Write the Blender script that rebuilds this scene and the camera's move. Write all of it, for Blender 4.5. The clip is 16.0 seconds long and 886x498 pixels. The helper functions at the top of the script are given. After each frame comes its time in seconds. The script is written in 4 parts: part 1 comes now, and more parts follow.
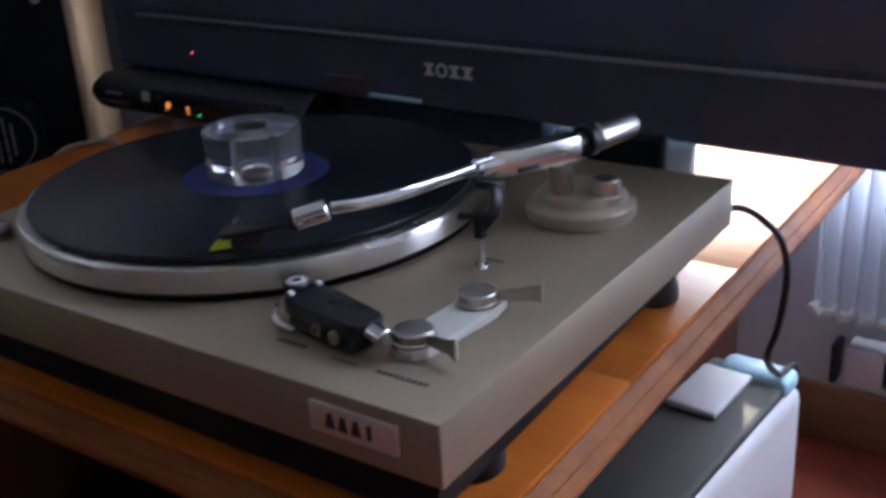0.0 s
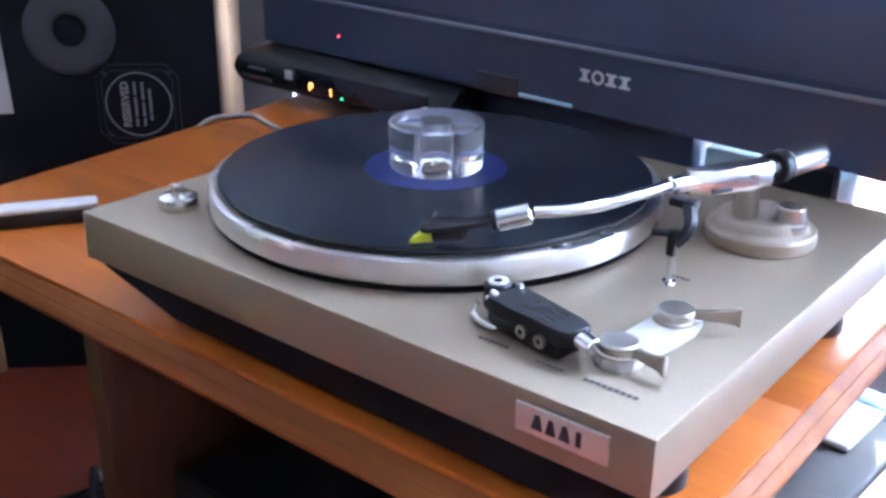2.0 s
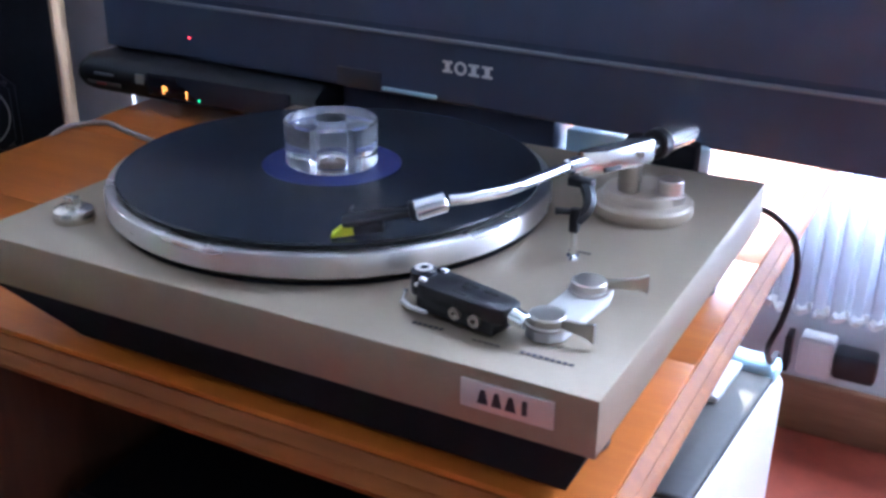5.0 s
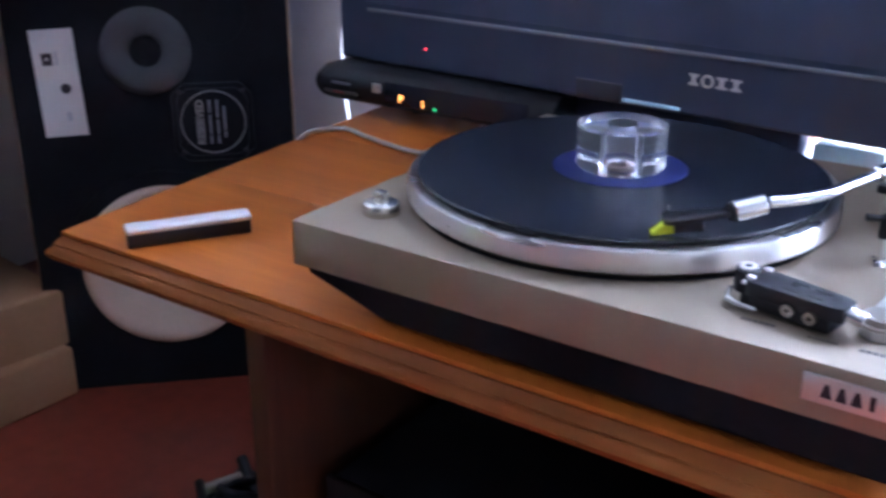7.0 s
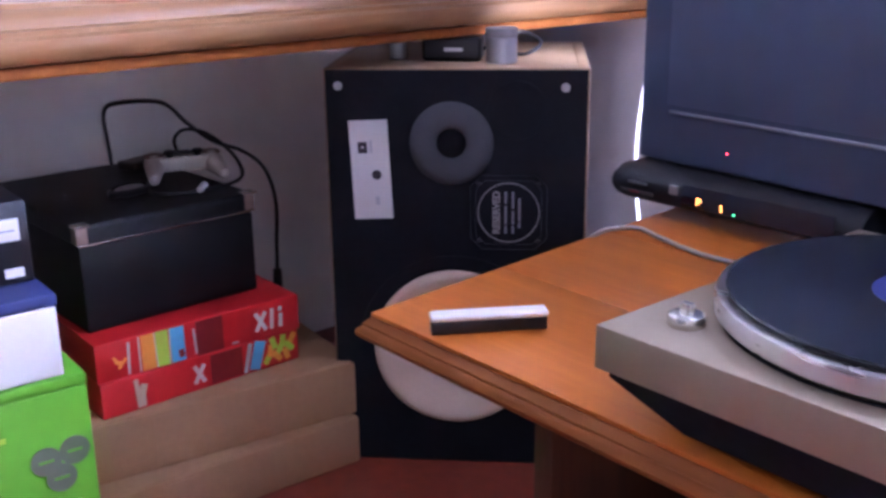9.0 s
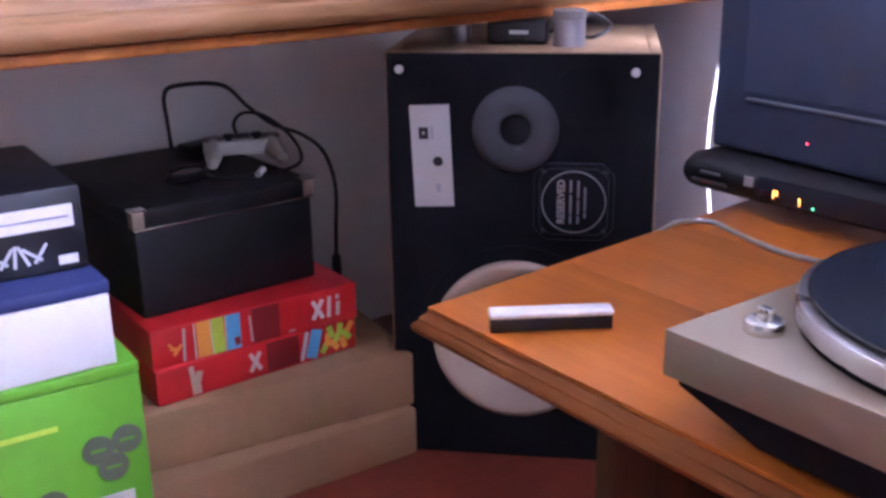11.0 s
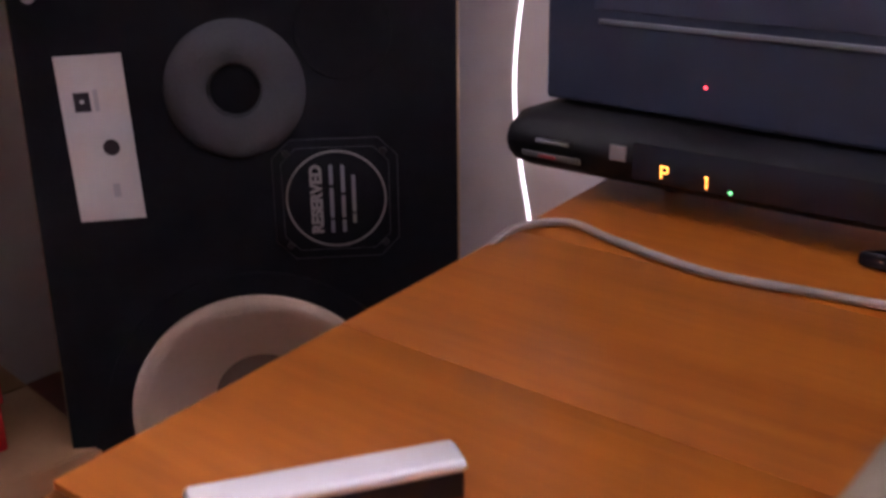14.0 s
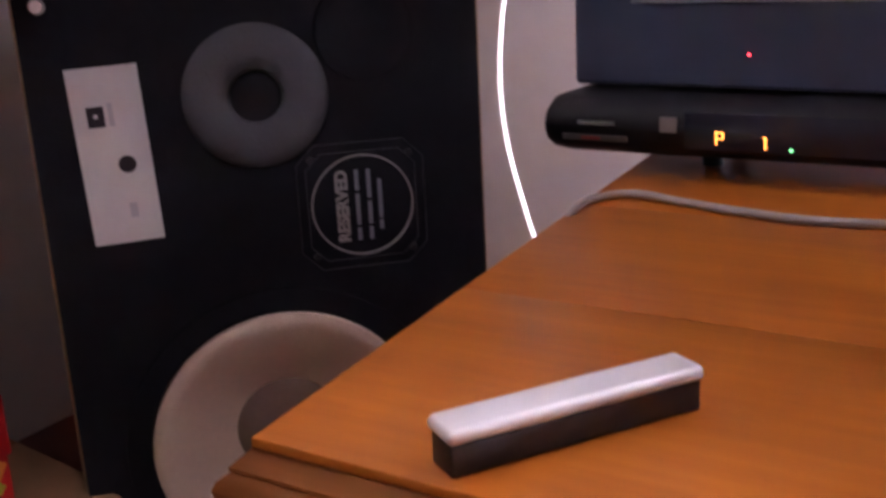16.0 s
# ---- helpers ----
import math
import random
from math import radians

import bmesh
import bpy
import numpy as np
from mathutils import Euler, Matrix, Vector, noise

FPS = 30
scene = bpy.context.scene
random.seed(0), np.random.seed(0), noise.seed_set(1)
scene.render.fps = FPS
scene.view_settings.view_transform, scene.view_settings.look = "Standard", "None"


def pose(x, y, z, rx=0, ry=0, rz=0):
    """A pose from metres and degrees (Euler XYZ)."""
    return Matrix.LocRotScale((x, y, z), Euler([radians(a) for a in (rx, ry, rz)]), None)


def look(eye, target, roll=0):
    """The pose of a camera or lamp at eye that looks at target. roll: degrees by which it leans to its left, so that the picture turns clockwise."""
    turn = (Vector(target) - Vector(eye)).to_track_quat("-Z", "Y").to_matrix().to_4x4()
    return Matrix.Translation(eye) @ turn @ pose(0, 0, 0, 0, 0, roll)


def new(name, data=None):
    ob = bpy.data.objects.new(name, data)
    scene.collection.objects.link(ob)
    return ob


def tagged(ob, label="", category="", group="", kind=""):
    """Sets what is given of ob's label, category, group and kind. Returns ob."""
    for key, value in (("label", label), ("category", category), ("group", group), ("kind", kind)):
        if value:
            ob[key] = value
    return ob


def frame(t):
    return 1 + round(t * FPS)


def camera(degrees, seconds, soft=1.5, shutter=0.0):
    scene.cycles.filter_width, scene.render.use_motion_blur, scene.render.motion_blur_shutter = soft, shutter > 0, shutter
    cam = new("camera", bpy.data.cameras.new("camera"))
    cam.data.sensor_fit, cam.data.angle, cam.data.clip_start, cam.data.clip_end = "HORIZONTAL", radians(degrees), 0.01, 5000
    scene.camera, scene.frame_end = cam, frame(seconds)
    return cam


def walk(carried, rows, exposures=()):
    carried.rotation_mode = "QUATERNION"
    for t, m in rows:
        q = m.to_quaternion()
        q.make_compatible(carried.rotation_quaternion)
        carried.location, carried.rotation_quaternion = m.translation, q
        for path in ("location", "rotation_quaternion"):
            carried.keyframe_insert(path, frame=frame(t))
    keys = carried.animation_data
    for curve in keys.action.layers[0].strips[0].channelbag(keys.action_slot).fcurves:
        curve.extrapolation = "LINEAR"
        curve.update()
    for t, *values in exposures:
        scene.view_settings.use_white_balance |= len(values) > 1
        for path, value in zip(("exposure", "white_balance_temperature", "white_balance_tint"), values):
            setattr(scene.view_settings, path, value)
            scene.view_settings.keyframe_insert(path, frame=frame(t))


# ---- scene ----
cam = camera(46.0, 16.0, soft=3.0, shutter=0.5)
PATH = [
    (0, (0.451, -0.314, 0.739), (-0.621, 1.194, -0.021), -3.5),
    (0.5, (0.421, -0.321, 0.736), (-0.693, 1.122, -0.087), -1.6),
    (1, (0.407, -0.345, 0.746), (-0.747, 1.082, -0.048), -0.3),
    (1.5, (0.397, -0.356, 0.746), (-0.737, 1.091, -0.043), 1.2),
    (2, (0.391, -0.367, 0.752), (-0.761, 1.073, -0.022), 0.8),
    (2.5, (0.388, -0.38, 0.754), (-0.75, 1.08, -0.004), 0.7),
    (3, (0.385, -0.384, 0.757), (-0.717, 1.096, -0.013), 0.6),
    (3.5, (0.384, -0.383, 0.759), (-0.638, 1.149, -0.02), 0.6),
    (6, (0.313, -0.469, 0.76), (-0.518, 1.173, -0.022), 0.9),
    (6.5, (0.288, -0.493, 0.759), (-0.637, 1.109, -0.002), 0.2),
    (7, (0.268, -0.51, 0.755), (-0.794, 1.011, 0.007), 0.1),
    (7.5, (0.265, -0.526, 0.759), (-0.897, 0.943, 0.058), -0.2),
    (8, (0.255, -0.533, 0.769), (-0.991, 0.892, 0.125), -0.1),
    (8.5, (0.254, -0.543, 0.773), (-1.13, 0.766, 0.163), -0.4),
    (9, (0.251, -0.536, 0.775), (-1.215, 0.687, 0.178), -0.7),
    (11.5, (0.19, -0.48, 0.768), (-1.344, 0.633, 0.131), -1.1),
    (12, (0.13, -0.43, 0.745), (-1.35, 0.728, 0.061), -0.4),
    (12.5, (0.084, -0.387, 0.732), (-1.306, 0.879, 0.050), 1.4),
    (13, (0.008, -0.326, 0.686), (-1.289, 1.049, 0.035), 4.3),
    (13.5, (-0.081, -0.232, 0.652), (-1.323, 1.167, -0.055), 0.0),
    (14, (-0.149, -0.176, 0.657), (-1.340, 1.276, -0.032), -0.7),
    (14.5, (-0.239, -0.194, 0.658), (-1.336, 1.344, 0.002), -1.73),
    (15, (-0.257, -0.182, 0.625), (-1.321, 1.381, -0.026), -2.6),
    (15.5, (-0.250, -0.220, 0.604), (-1.369, 1.357, 0.094), -3.4),
    (16, (-0.256, -0.254, 0.595), (-1.279, 1.371, 0.035), -2.9),
]
EXPOSURES = [(0, 0.5, 5900, 14), (0.5, 0.75, 5850, 13), (1, 1.5, 5650, 13), (1.5, 2.25, 5450, 13), (2.5, 2.65, 5250, 13), (3.5, 2.5, 5250, 13), (6, 2.0, 5250, 12), (7, 2.35, 5250, 18), (8, 2.8, 5350, 27), (9, 2.88, 5450, 36), (11.5, 2.8, 5800, 38), (12.5, 2.5, 6350, 37), (14, 2.22, 7050, 38), (16, 2.28, 7150, 39)]
walk(cam, [(t, look(eye, target, roll)) for t, eye, target, roll in PATH], EXPOSURES)

# ---- world, sun, window light ----
world = bpy.data.worlds.new("world")
scene.world = world
world.use_nodes = True
wn = world.node_tree
sky = wn.nodes.new("ShaderNodeTexSky")
sky.sky_type = "NISHITA"
sky.sun_disc = False
SUN_ELEV, SUN_AZ = 20.0, -20.0          # degrees above the horizon; towards +x from +y
sky.sun_elevation, sky.sun_rotation = radians(SUN_ELEV), radians(SUN_AZ)
wn.nodes["Background"].inputs["Strength"].default_value = 0.08
wn.links.new(sky.outputs[0], wn.nodes["Background"].inputs["Color"])

sun = new("sun", bpy.data.lights.new("sun", "SUN"))
sun.data.energy, sun.data.angle, sun.data.color = 5.0, radians(0.6), (1.0, 0.88, 0.62)
_sd = Vector((math.sin(radians(SUN_AZ)) * math.cos(radians(SUN_ELEV)), math.cos(radians(SUN_AZ)) * math.cos(radians(SUN_ELEV)), math.sin(radians(SUN_ELEV))))
sun.matrix_world = look(_sd * 6, (0, 0, 0))

WIN = (-0.15, 1.45, 0.38, 2.05)          # the window in the far wall: x0 x1 z0 z1
sky_light = new("window_light", bpy.data.lights.new("window_light", "AREA"))
sky_light.data.shape, sky_light.data.size, sky_light.data.size_y = "RECTANGLE", WIN[1] - WIN[0] - 0.1, WIN[3] - WIN[2] - 0.1
sky_light.data.energy, sky_light.data.color = 68.0, (0.80, 0.89, 1.0)
sky_light.matrix_world = look(((WIN[0] + WIN[1]) / 2, 0.975, (WIN[2] + WIN[3]) / 2), ((WIN[0] + WIN[1]) / 2, -1, (WIN[2] + WIN[3]) / 2))


# ---- materials ----
def mat(name, base, rough=0.5, metal=0.0, var=0.12, scale=40.0, bump=0.0, bscale=None, spec=0.5, fine=True, stretch=(1, 1, 1), coat=0.0):
    """A plain surface with a broad stain, a fine grain and a little relief."""
    m = bpy.data.materials.new(name)
    m.use_nodes = True
    t, p = m.node_tree, m.node_tree.nodes["Principled BSDF"]
    N, L = t.nodes.new, t.links.new
    tc = N("ShaderNodeTexCoord")
    mp = N("ShaderNodeMapping")
    mp.inputs["Scale"].default_value = stretch
    L(tc.outputs["Object"], mp.inputs["Vector"])
    n1, n2 = N("ShaderNodeTexNoise"), N("ShaderNodeTexNoise")
    n1.inputs["Scale"].default_value, n2.inputs["Scale"].default_value = scale * 0.2, scale * 3
    n1.inputs["Detail"].default_value, n2.inputs["Detail"].default_value = 4, 3
    for n in (n1, n2):
        L(mp.outputs[0], n.inputs["Vector"])
    mix = N("ShaderNodeMix")
    mix.data_type = "FLOAT"
    mix.inputs[0].default_value = 0.4 if fine else 0.1
    L(n1.outputs["Fac"], mix.inputs[2])
    L(n2.outputs["Fac"], mix.inputs[3])
    ramp = N("ShaderNodeValToRGB")
    ramp.color_ramp.elements[0].position, ramp.color_ramp.elements[1].position = 0.3, 0.7
    ramp.color_ramp.elements[0].color = (*[max(c * (1 - var), 0) for c in base], 1)
    ramp.color_ramp.elements[1].color = (*[min(c * (1 + var), 1) for c in base], 1)
    L(mix.outputs[0], ramp.inputs[0])
    L(ramp.outputs[0], p.inputs["Base Color"])
    rr = N("ShaderNodeMapRange")
    rr.inputs[3].default_value, rr.inputs[4].default_value = max(rough - 0.08, 0.02), min(rough + 0.08, 1)
    L(n1.outputs["Fac"], rr.inputs[0])
    L(rr.outputs[0], p.inputs["Roughness"])
    p.inputs["Metallic"].default_value = metal
    p.inputs["Specular IOR Level"].default_value = spec
    p.inputs["Coat Weight"].default_value = coat
    p.inputs["Coat Roughness"].default_value = 0.15
    if bump:
        n3, b = N("ShaderNodeTexNoise"), N("ShaderNodeBump")
        n3.inputs["Scale"].default_value = bscale or scale * 4
        L(mp.outputs[0], n3.inputs["Vector"])
        L(n3.outputs["Fac"], b.inputs["Height"])
        b.inputs["Strength"].default_value, b.inputs["Distance"].default_value = bump, 0.002
        L(b.outputs[0], p.inputs["Normal"])
    return m


def wood(name, dark, mid, light, along="x", rough=0.35, coat=0.3, spec=0.35, vary=0.0):
    """Varnished veneer: long grain streaks, broad tone, pores."""
    m = bpy.data.materials.new(name)
    m.use_nodes = True
    t, p = m.node_tree, m.node_tree.nodes["Principled BSDF"]
    N, L = t.nodes.new, t.links.new
    tc, mp = N("ShaderNodeTexCoord"), N("ShaderNodeMapping")
    s = {"x": (1.2, 14, 14), "y": (14, 1.2, 14), "z": (14, 14, 1.2)}[along]
    mp.inputs["Scale"].default_value = s
    L(tc.outputs["Object"], mp.inputs["Vector"])
    n1, n2, n3 = (N("ShaderNodeTexNoise") for _ in range(3))
    n1.inputs["Scale"].default_value, n1.inputs["Detail"].default_value, n1.inputs["Distortion"].default_value = 1.6, 6, 0.8
    n2.inputs["Scale"].default_value, n2.inputs["Detail"].default_value = 11, 4
    n3.inputs["Scale"].default_value, n3.inputs["Detail"].default_value = 4.0, 3
    L(mp.outputs[0], n1.inputs["Vector"])
    L(mp.outputs[0], n2.inputs["Vector"])
    L(tc.outputs["Object"], n3.inputs["Vector"])
    a = N("ShaderNodeMix")
    a.data_type = "FLOAT"
    a.inputs[0].default_value = 0.35
    L(n1.outputs["Fac"], a.inputs[2])
    L(n2.outputs["Fac"], a.inputs[3])
    b = N("ShaderNodeMix")
    b.data_type = "FLOAT"
    b.inputs[0].default_value = 0.3
    L(a.outputs[0], b.inputs[2])
    L(n3.outputs["Fac"], b.inputs[3])
    r = N("ShaderNodeValToRGB")
    e = r.color_ramp.elements
    e[0].position, e[0].color = 0.33, (*dark, 1)
    e[1].position, e[1].color = 0.68, (*light, 1)
    k = e.new(0.5)
    k.color = (*mid, 1)
    L(b.outputs[0], r.inputs[0])
    if vary:
        oi, mr, hs = N("ShaderNodeObjectInfo"), N("ShaderNodeMapRange"), N("ShaderNodeHueSaturation")
        mr.inputs[3].default_value, mr.inputs[4].default_value = 1 - vary, 1 + vary
        L(oi.outputs["Random"], mr.inputs[0])
        L(mr.outputs[0], hs.inputs["Value"])
        L(r.outputs[0], hs.inputs["Color"])
        L(hs.outputs[0], p.inputs["Base Color"])
    else:
        L(r.outputs[0], p.inputs["Base Color"])
    p.inputs["Roughness"].default_value = rough
    p.inputs["Specular IOR Level"].default_value = spec
    p.inputs["Coat Weight"].default_value, p.inputs["Coat Roughness"].default_value = coat, 0.14
    bp = N("ShaderNodeBump")
    bp.inputs["Strength"].default_value, bp.inputs["Distance"].default_value = 0.15, 0.001
    L(n2.outputs["Fac"], bp.inputs["Height"])
    L(bp.outputs[0], p.inputs["Normal"])
    return m


def glow(name, colour, strength):
    m = bpy.data.materials.new(name)
    m.use_nodes = True
    p = m.node_tree.nodes["Principled BSDF"]
    p.inputs["Base Color"].default_value = (*colour, 1)
    p.inputs["Emission Color"].default_value = (*colour, 1)
    p.inputs["Emission Strength"].default_value = strength
    return m


def glass(name, colour=(1, 1, 1), rough=0.0, ior=1.49):
    m = bpy.data.materials.new(name)
    m.use_nodes = True
    p = m.node_tree.nodes["Principled BSDF"]
    p.inputs["Base Color"].default_value = (*colour, 1)
    p.inputs["Transmission Weight"].default_value = 1
    p.inputs["Roughness"].default_value, p.inputs["IOR"].default_value = rough, ior
    return m


def turned(m, amount):
    """Fine marks that run round z, so that highlights spread across them."""
    t, p = m.node_tree, m.node_tree.nodes["Principled BSDF"]
    tg = t.nodes.new("ShaderNodeTangent")
    tg.direction_type, tg.axis = "RADIAL", "Z"
    t.links.new(tg.outputs[0], p.inputs["Tangent"])
    p.inputs["Anisotropic"].default_value, p.inputs["Anisotropic Rotation"].default_value = amount, 0.25
    return m


def vinyl():
    """Black pressed record: fine concentric grooves with broader bands."""
    m = mat("vinyl", (0.008, 0.010, 0.016), 0.26, var=0.1, scale=20)
    t, p = m.node_tree, m.node_tree.nodes["Principled BSDF"]
    N, L = t.nodes.new, t.links.new
    t.links.remove(p.inputs["Roughness"].links[0])
    p.inputs["Roughness"].default_value = 0.27
    tc, w, w2 = N("ShaderNodeTexCoord"), N("ShaderNodeTexWave"), N("ShaderNodeTexWave")
    for k, s in ((w, 500), (w2, 42)):
        k.wave_type, k.rings_direction = "RINGS", "Z"
        k.inputs["Scale"].default_value = s
        L(tc.outputs["Object"], k.inputs["Vector"])
    ad = N("ShaderNodeMath")
    L(w.outputs["Fac"], ad.inputs[0])
    L(w2.outputs["Fac"], ad.inputs[1])
    b = N("ShaderNodeBump")
    b.inputs["Strength"].default_value, b.inputs["Distance"].default_value = 0.2, 0.0003
    L(ad.outputs[0], b.inputs["Height"])
    L(b.outputs[0], p.inputs["Normal"])
    return turned(m, 0.85)


def sheer():
    """Thin white curtain cloth that lets light through."""
    m = mat("sheer_cloth", (0.72, 0.74, 0.8), 0.9, var=0.06, scale=60, bump=0.2)
    t, p = m.node_tree, m.node_tree.nodes["Principled BSDF"]
    N, L = t.nodes.new, t.links.new
    tr, tp, mx, mx2 = N("ShaderNodeBsdfTranslucent"), N("ShaderNodeBsdfTransparent"), N("ShaderNodeMixShader"), N("ShaderNodeMixShader")
    tr.inputs["Color"].default_value = (0.75, 0.78, 0.86, 1)
    mx.inputs[0].default_value, mx2.inputs[0].default_value = 0.5, 0.22
    L(p.outputs[0], mx.inputs[1])
    L(tr.outputs[0], mx.inputs[2])
    L(mx.outputs[0], mx2.inputs[1])
    L(tp.outputs[0], mx2.inputs[2])
    L(mx2.outputs[0], t.nodes["Material Output"].inputs["Surface"])
    return m


M_TABLE = wood("orange_varnish", (0.35, 0.087, 0.009), (0.44, 0.116, 0.012), (0.53, 0.152, 0.017), "x", 0.45, 0.08, 0.22, 0.015)
# Brown edge wood, made darker than the top to hold the front's shade.
M_TABLE_EDGE = wood("shade_toned_edge_varnish", (0.16, 0.044, 0.009), (0.24, 0.072, 0.013), (0.34, 0.115, 0.020), "x", 0.55, 0.0, 0.15)
# Panel veneer darkened to put in the shade under the tabletop.
M_TABLE_SIDE = wood("shade_toned_panel_veneer", (0.05, 0.018, 0.009), (0.075, 0.027, 0.013), (0.105, 0.039, 0.017), "z", 0.5, 0.05)
M_DESK = wood("desk_varnish", (0.15, 0.066, 0.022), (0.21, 0.096, 0.034), (0.28, 0.136, 0.052), "y", 0.5, 0.1, 0.3)
M_VENEER = wood("light_veneer", (0.36, 0.22, 0.12), (0.46, 0.30, 0.17), (0.55, 0.38, 0.23), "z", 0.35, 0.4)
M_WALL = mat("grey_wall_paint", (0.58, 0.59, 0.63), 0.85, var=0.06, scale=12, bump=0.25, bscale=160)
# West wall: the grey paint made lighter to put in missing light.
M_WALL_WEST = mat("brightened_wall_paint", (0.80, 0.79, 0.76), 0.85, var=0.05, scale=12, bump=0.25, bscale=160)
# South wall is unseen; its dark tone only cuts bounce onto front faces.
M_WALL_SOUTH = mat("bounce_cut_wall", (0.10, 0.10, 0.10), 0.85, var=0.05, scale=12, bump=0.2, bscale=160)
# East wall is unseen; its tone sets how much light reaches the west.
M_WALL_EAST = mat("bounce_fill_wall", (0.33, 0.33, 0.33), 0.85, var=0.05, scale=12, bump=0.2, bscale=160)
# Unseen ceiling, greyed to hold back bounce light.
M_CEIL = mat("bounce_cut_ceiling", (0.34, 0.34, 0.34), 0.9, var=0.04, scale=10)
M_FLOOR = mat("red_floor", (0.23, 0.042, 0.022), 0.38, var=0.3, scale=14, bump=0.1, coat=0.15)
M_SKIRT = wood("skirting_wood", (0.16, 0.07, 0.035), (0.23, 0.11, 0.055), (0.3, 0.15, 0.08), "x", 0.5, 0.05)
M_PLINTH = mat("champagne_metal_paint", (0.272, 0.214, 0.148), 0.46, 0.35, var=0.05, scale=90, bump=0.05, bscale=900)
M_ALU = turned(mat("polished_aluminium", (0.74, 0.71, 0.68), 0.29, 1.0, var=0.03, scale=60, stretch=(1, 1, 6)), 0.95)
M_CHROME = mat("chrome", (0.82, 0.82, 0.82), 0.08, 1.0, var=0.02, scale=30)
M_SILVERBACK = mat("pale_silver", (0.74, 0.71, 0.69), 0.38, 0.3, var=0.05, scale=60)
M_BRIGHT = mat("bright_nickel", (0.72, 0.69, 0.63), 0.24, 1.0, var=0.03, scale=60)
M_SATIN = mat("satin_metal", (0.50, 0.455, 0.40), 0.30, 1.0, var=0.06, scale=70)
M_BASE = mat("beige_metal_paint", (0.42, 0.345, 0.27), 0.4, 0.3, var=0.05, scale=90)
M_LIGHTPLATE = mat("pale_grey_plastic", (0.50, 0.475, 0.44), 0.4, var=0.05, scale=60)
M_BLACK = mat("black_plastic", (0.009, 0.009, 0.012), 0.38, var=0.2, scale=40, bump=0.05)
M_RECEIVER = mat("receiver_black", (0.008, 0.008, 0.011), 0.45, var=0.2, scale=40, spec=0.22)
M_BLACKMATT = mat("black_matt", (0.0080, 0.0088, 0.0125), 0.75, var=0.25, scale=40, bump=0.15, spec=0.16)
M_GLOSS = mat("piano_black", (0.014, 0.016, 0.026), 0.12, var=0.2, scale=12)
# Screen and cabinet are black; the lifted blue base paints in lens haze.
M_SCREEN = mat("haze_lifted_screen", (0.073, 0.091, 0.150), 0.4, var=0.12, scale=6, spec=0.3)
M_TVBODY = mat("haze_lifted_tv_plastic", (0.058, 0.073, 0.120), 0.35, var=0.12, scale=10, spec=0.22)
M_SENSOR = mat("smoked_window", (0.03, 0.034, 0.045), 0.3, var=0.1)
M_TVLINE = mat("grey_trim", (0.22, 0.24, 0.28), 0.35, 0.4, var=0.05)
M_VINYL = vinyl()
M_LABEL = mat("blue_record_label", (0.016, 0.022, 0.12), 0.5, var=0.15, scale=90)
M_RUBBER = mat("rubber_mat", (0.02, 0.02, 0.02), 0.8, var=0.2)
M_PUCK = glass("clear_acrylic", (0.99, 0.99, 1.0), 0.05, 1.45)
M_PUCK.node_tree.nodes["Principled BSDF"].inputs["Transmission Weight"].default_value = 0.95
M_YELLOW = mat("fluorescent_yellow", (0.72, 0.80, 0.02), 0.4, var=0.05)
M_WHITE = mat("white_paper", (0.62, 0.60, 0.58), 0.7, var=0.05, scale=50)
M_INK = mat("dark_ink", (0.03, 0.022, 0.03), 0.6, var=0.1)
M_SILVERINK = mat("silver_ink", (0.6, 0.6, 0.62), 0.4, 0.3, var=0.05)
M_BADGE = mat("badge_silver", (0.66, 0.62, 0.58), 0.35, 0.7, var=0.06, scale=80)
M_FELT = mat("grey_foam", (0.075, 0.078, 0.088), 0.9, var=0.15, scale=120, bump=0.5, bscale=700)
M_CREAM = mat("cream_cone_paper", (0.62, 0.465, 0.35), 0.7, var=0.07, scale=60, bump=0.15)
M_DUST = mat("brown_dust_cap", (0.19, 0.12, 0.09), 0.6, var=0.15, scale=60)
M_CARD = mat("brown_cardboard", (0.39, 0.215, 0.105), 0.8, var=0.1, scale=30, bump=0.15, bscale=300)
M_RED = mat("red_printed_card", (0.62, 0.02, 0.02), 0.35, var=0.1, scale=30)
M_DARKRED = mat("dark_red_print", (0.25, 0.02, 0.02), 0.35, var=0.15, scale=30)
M_BLUE = mat("sky_blue_print", (0.12, 0.45, 0.75), 0.4)
M_LIME = mat("lime_print", (0.45, 0.62, 0.06), 0.4)
M_ORANGE = mat("orange_print", (0.85, 0.32, 0.05), 0.4)
M_GREEN = mat("bright_green_card", (0.11, 0.36, 0.022), 0.35, var=0.08, scale=20)
M_NAVY = mat("navy_card", (0.02, 0.03, 0.11), 0.5, var=0.15)
M_GREYSPOT = mat("grey_print", (0.12, 0.15, 0.10), 0.4)
M_LEATHER = mat("black_leatherette", (0.010, 0.010, 0.011), 0.5, var=0.25, scale=60, bump=0.4, bscale=500, spec=0.22)
M_GREYTAPE = mat("grey_tape", (0.30, 0.29, 0.28), 0.5, var=0.1, scale=60)
M_PAD = mat("grey_white_plastic", (0.46, 0.43, 0.38), 0.45, var=0.15, scale=60)
M_CABLE = mat("grey_cable", (0.34, 0.30, 0.28), 0.5, var=0.06)
# The cord's brightness is put in as emission of its own.
M_CABLE_W = glow("added_glow_cord", (0.92, 0.94, 1.0), 0.34)
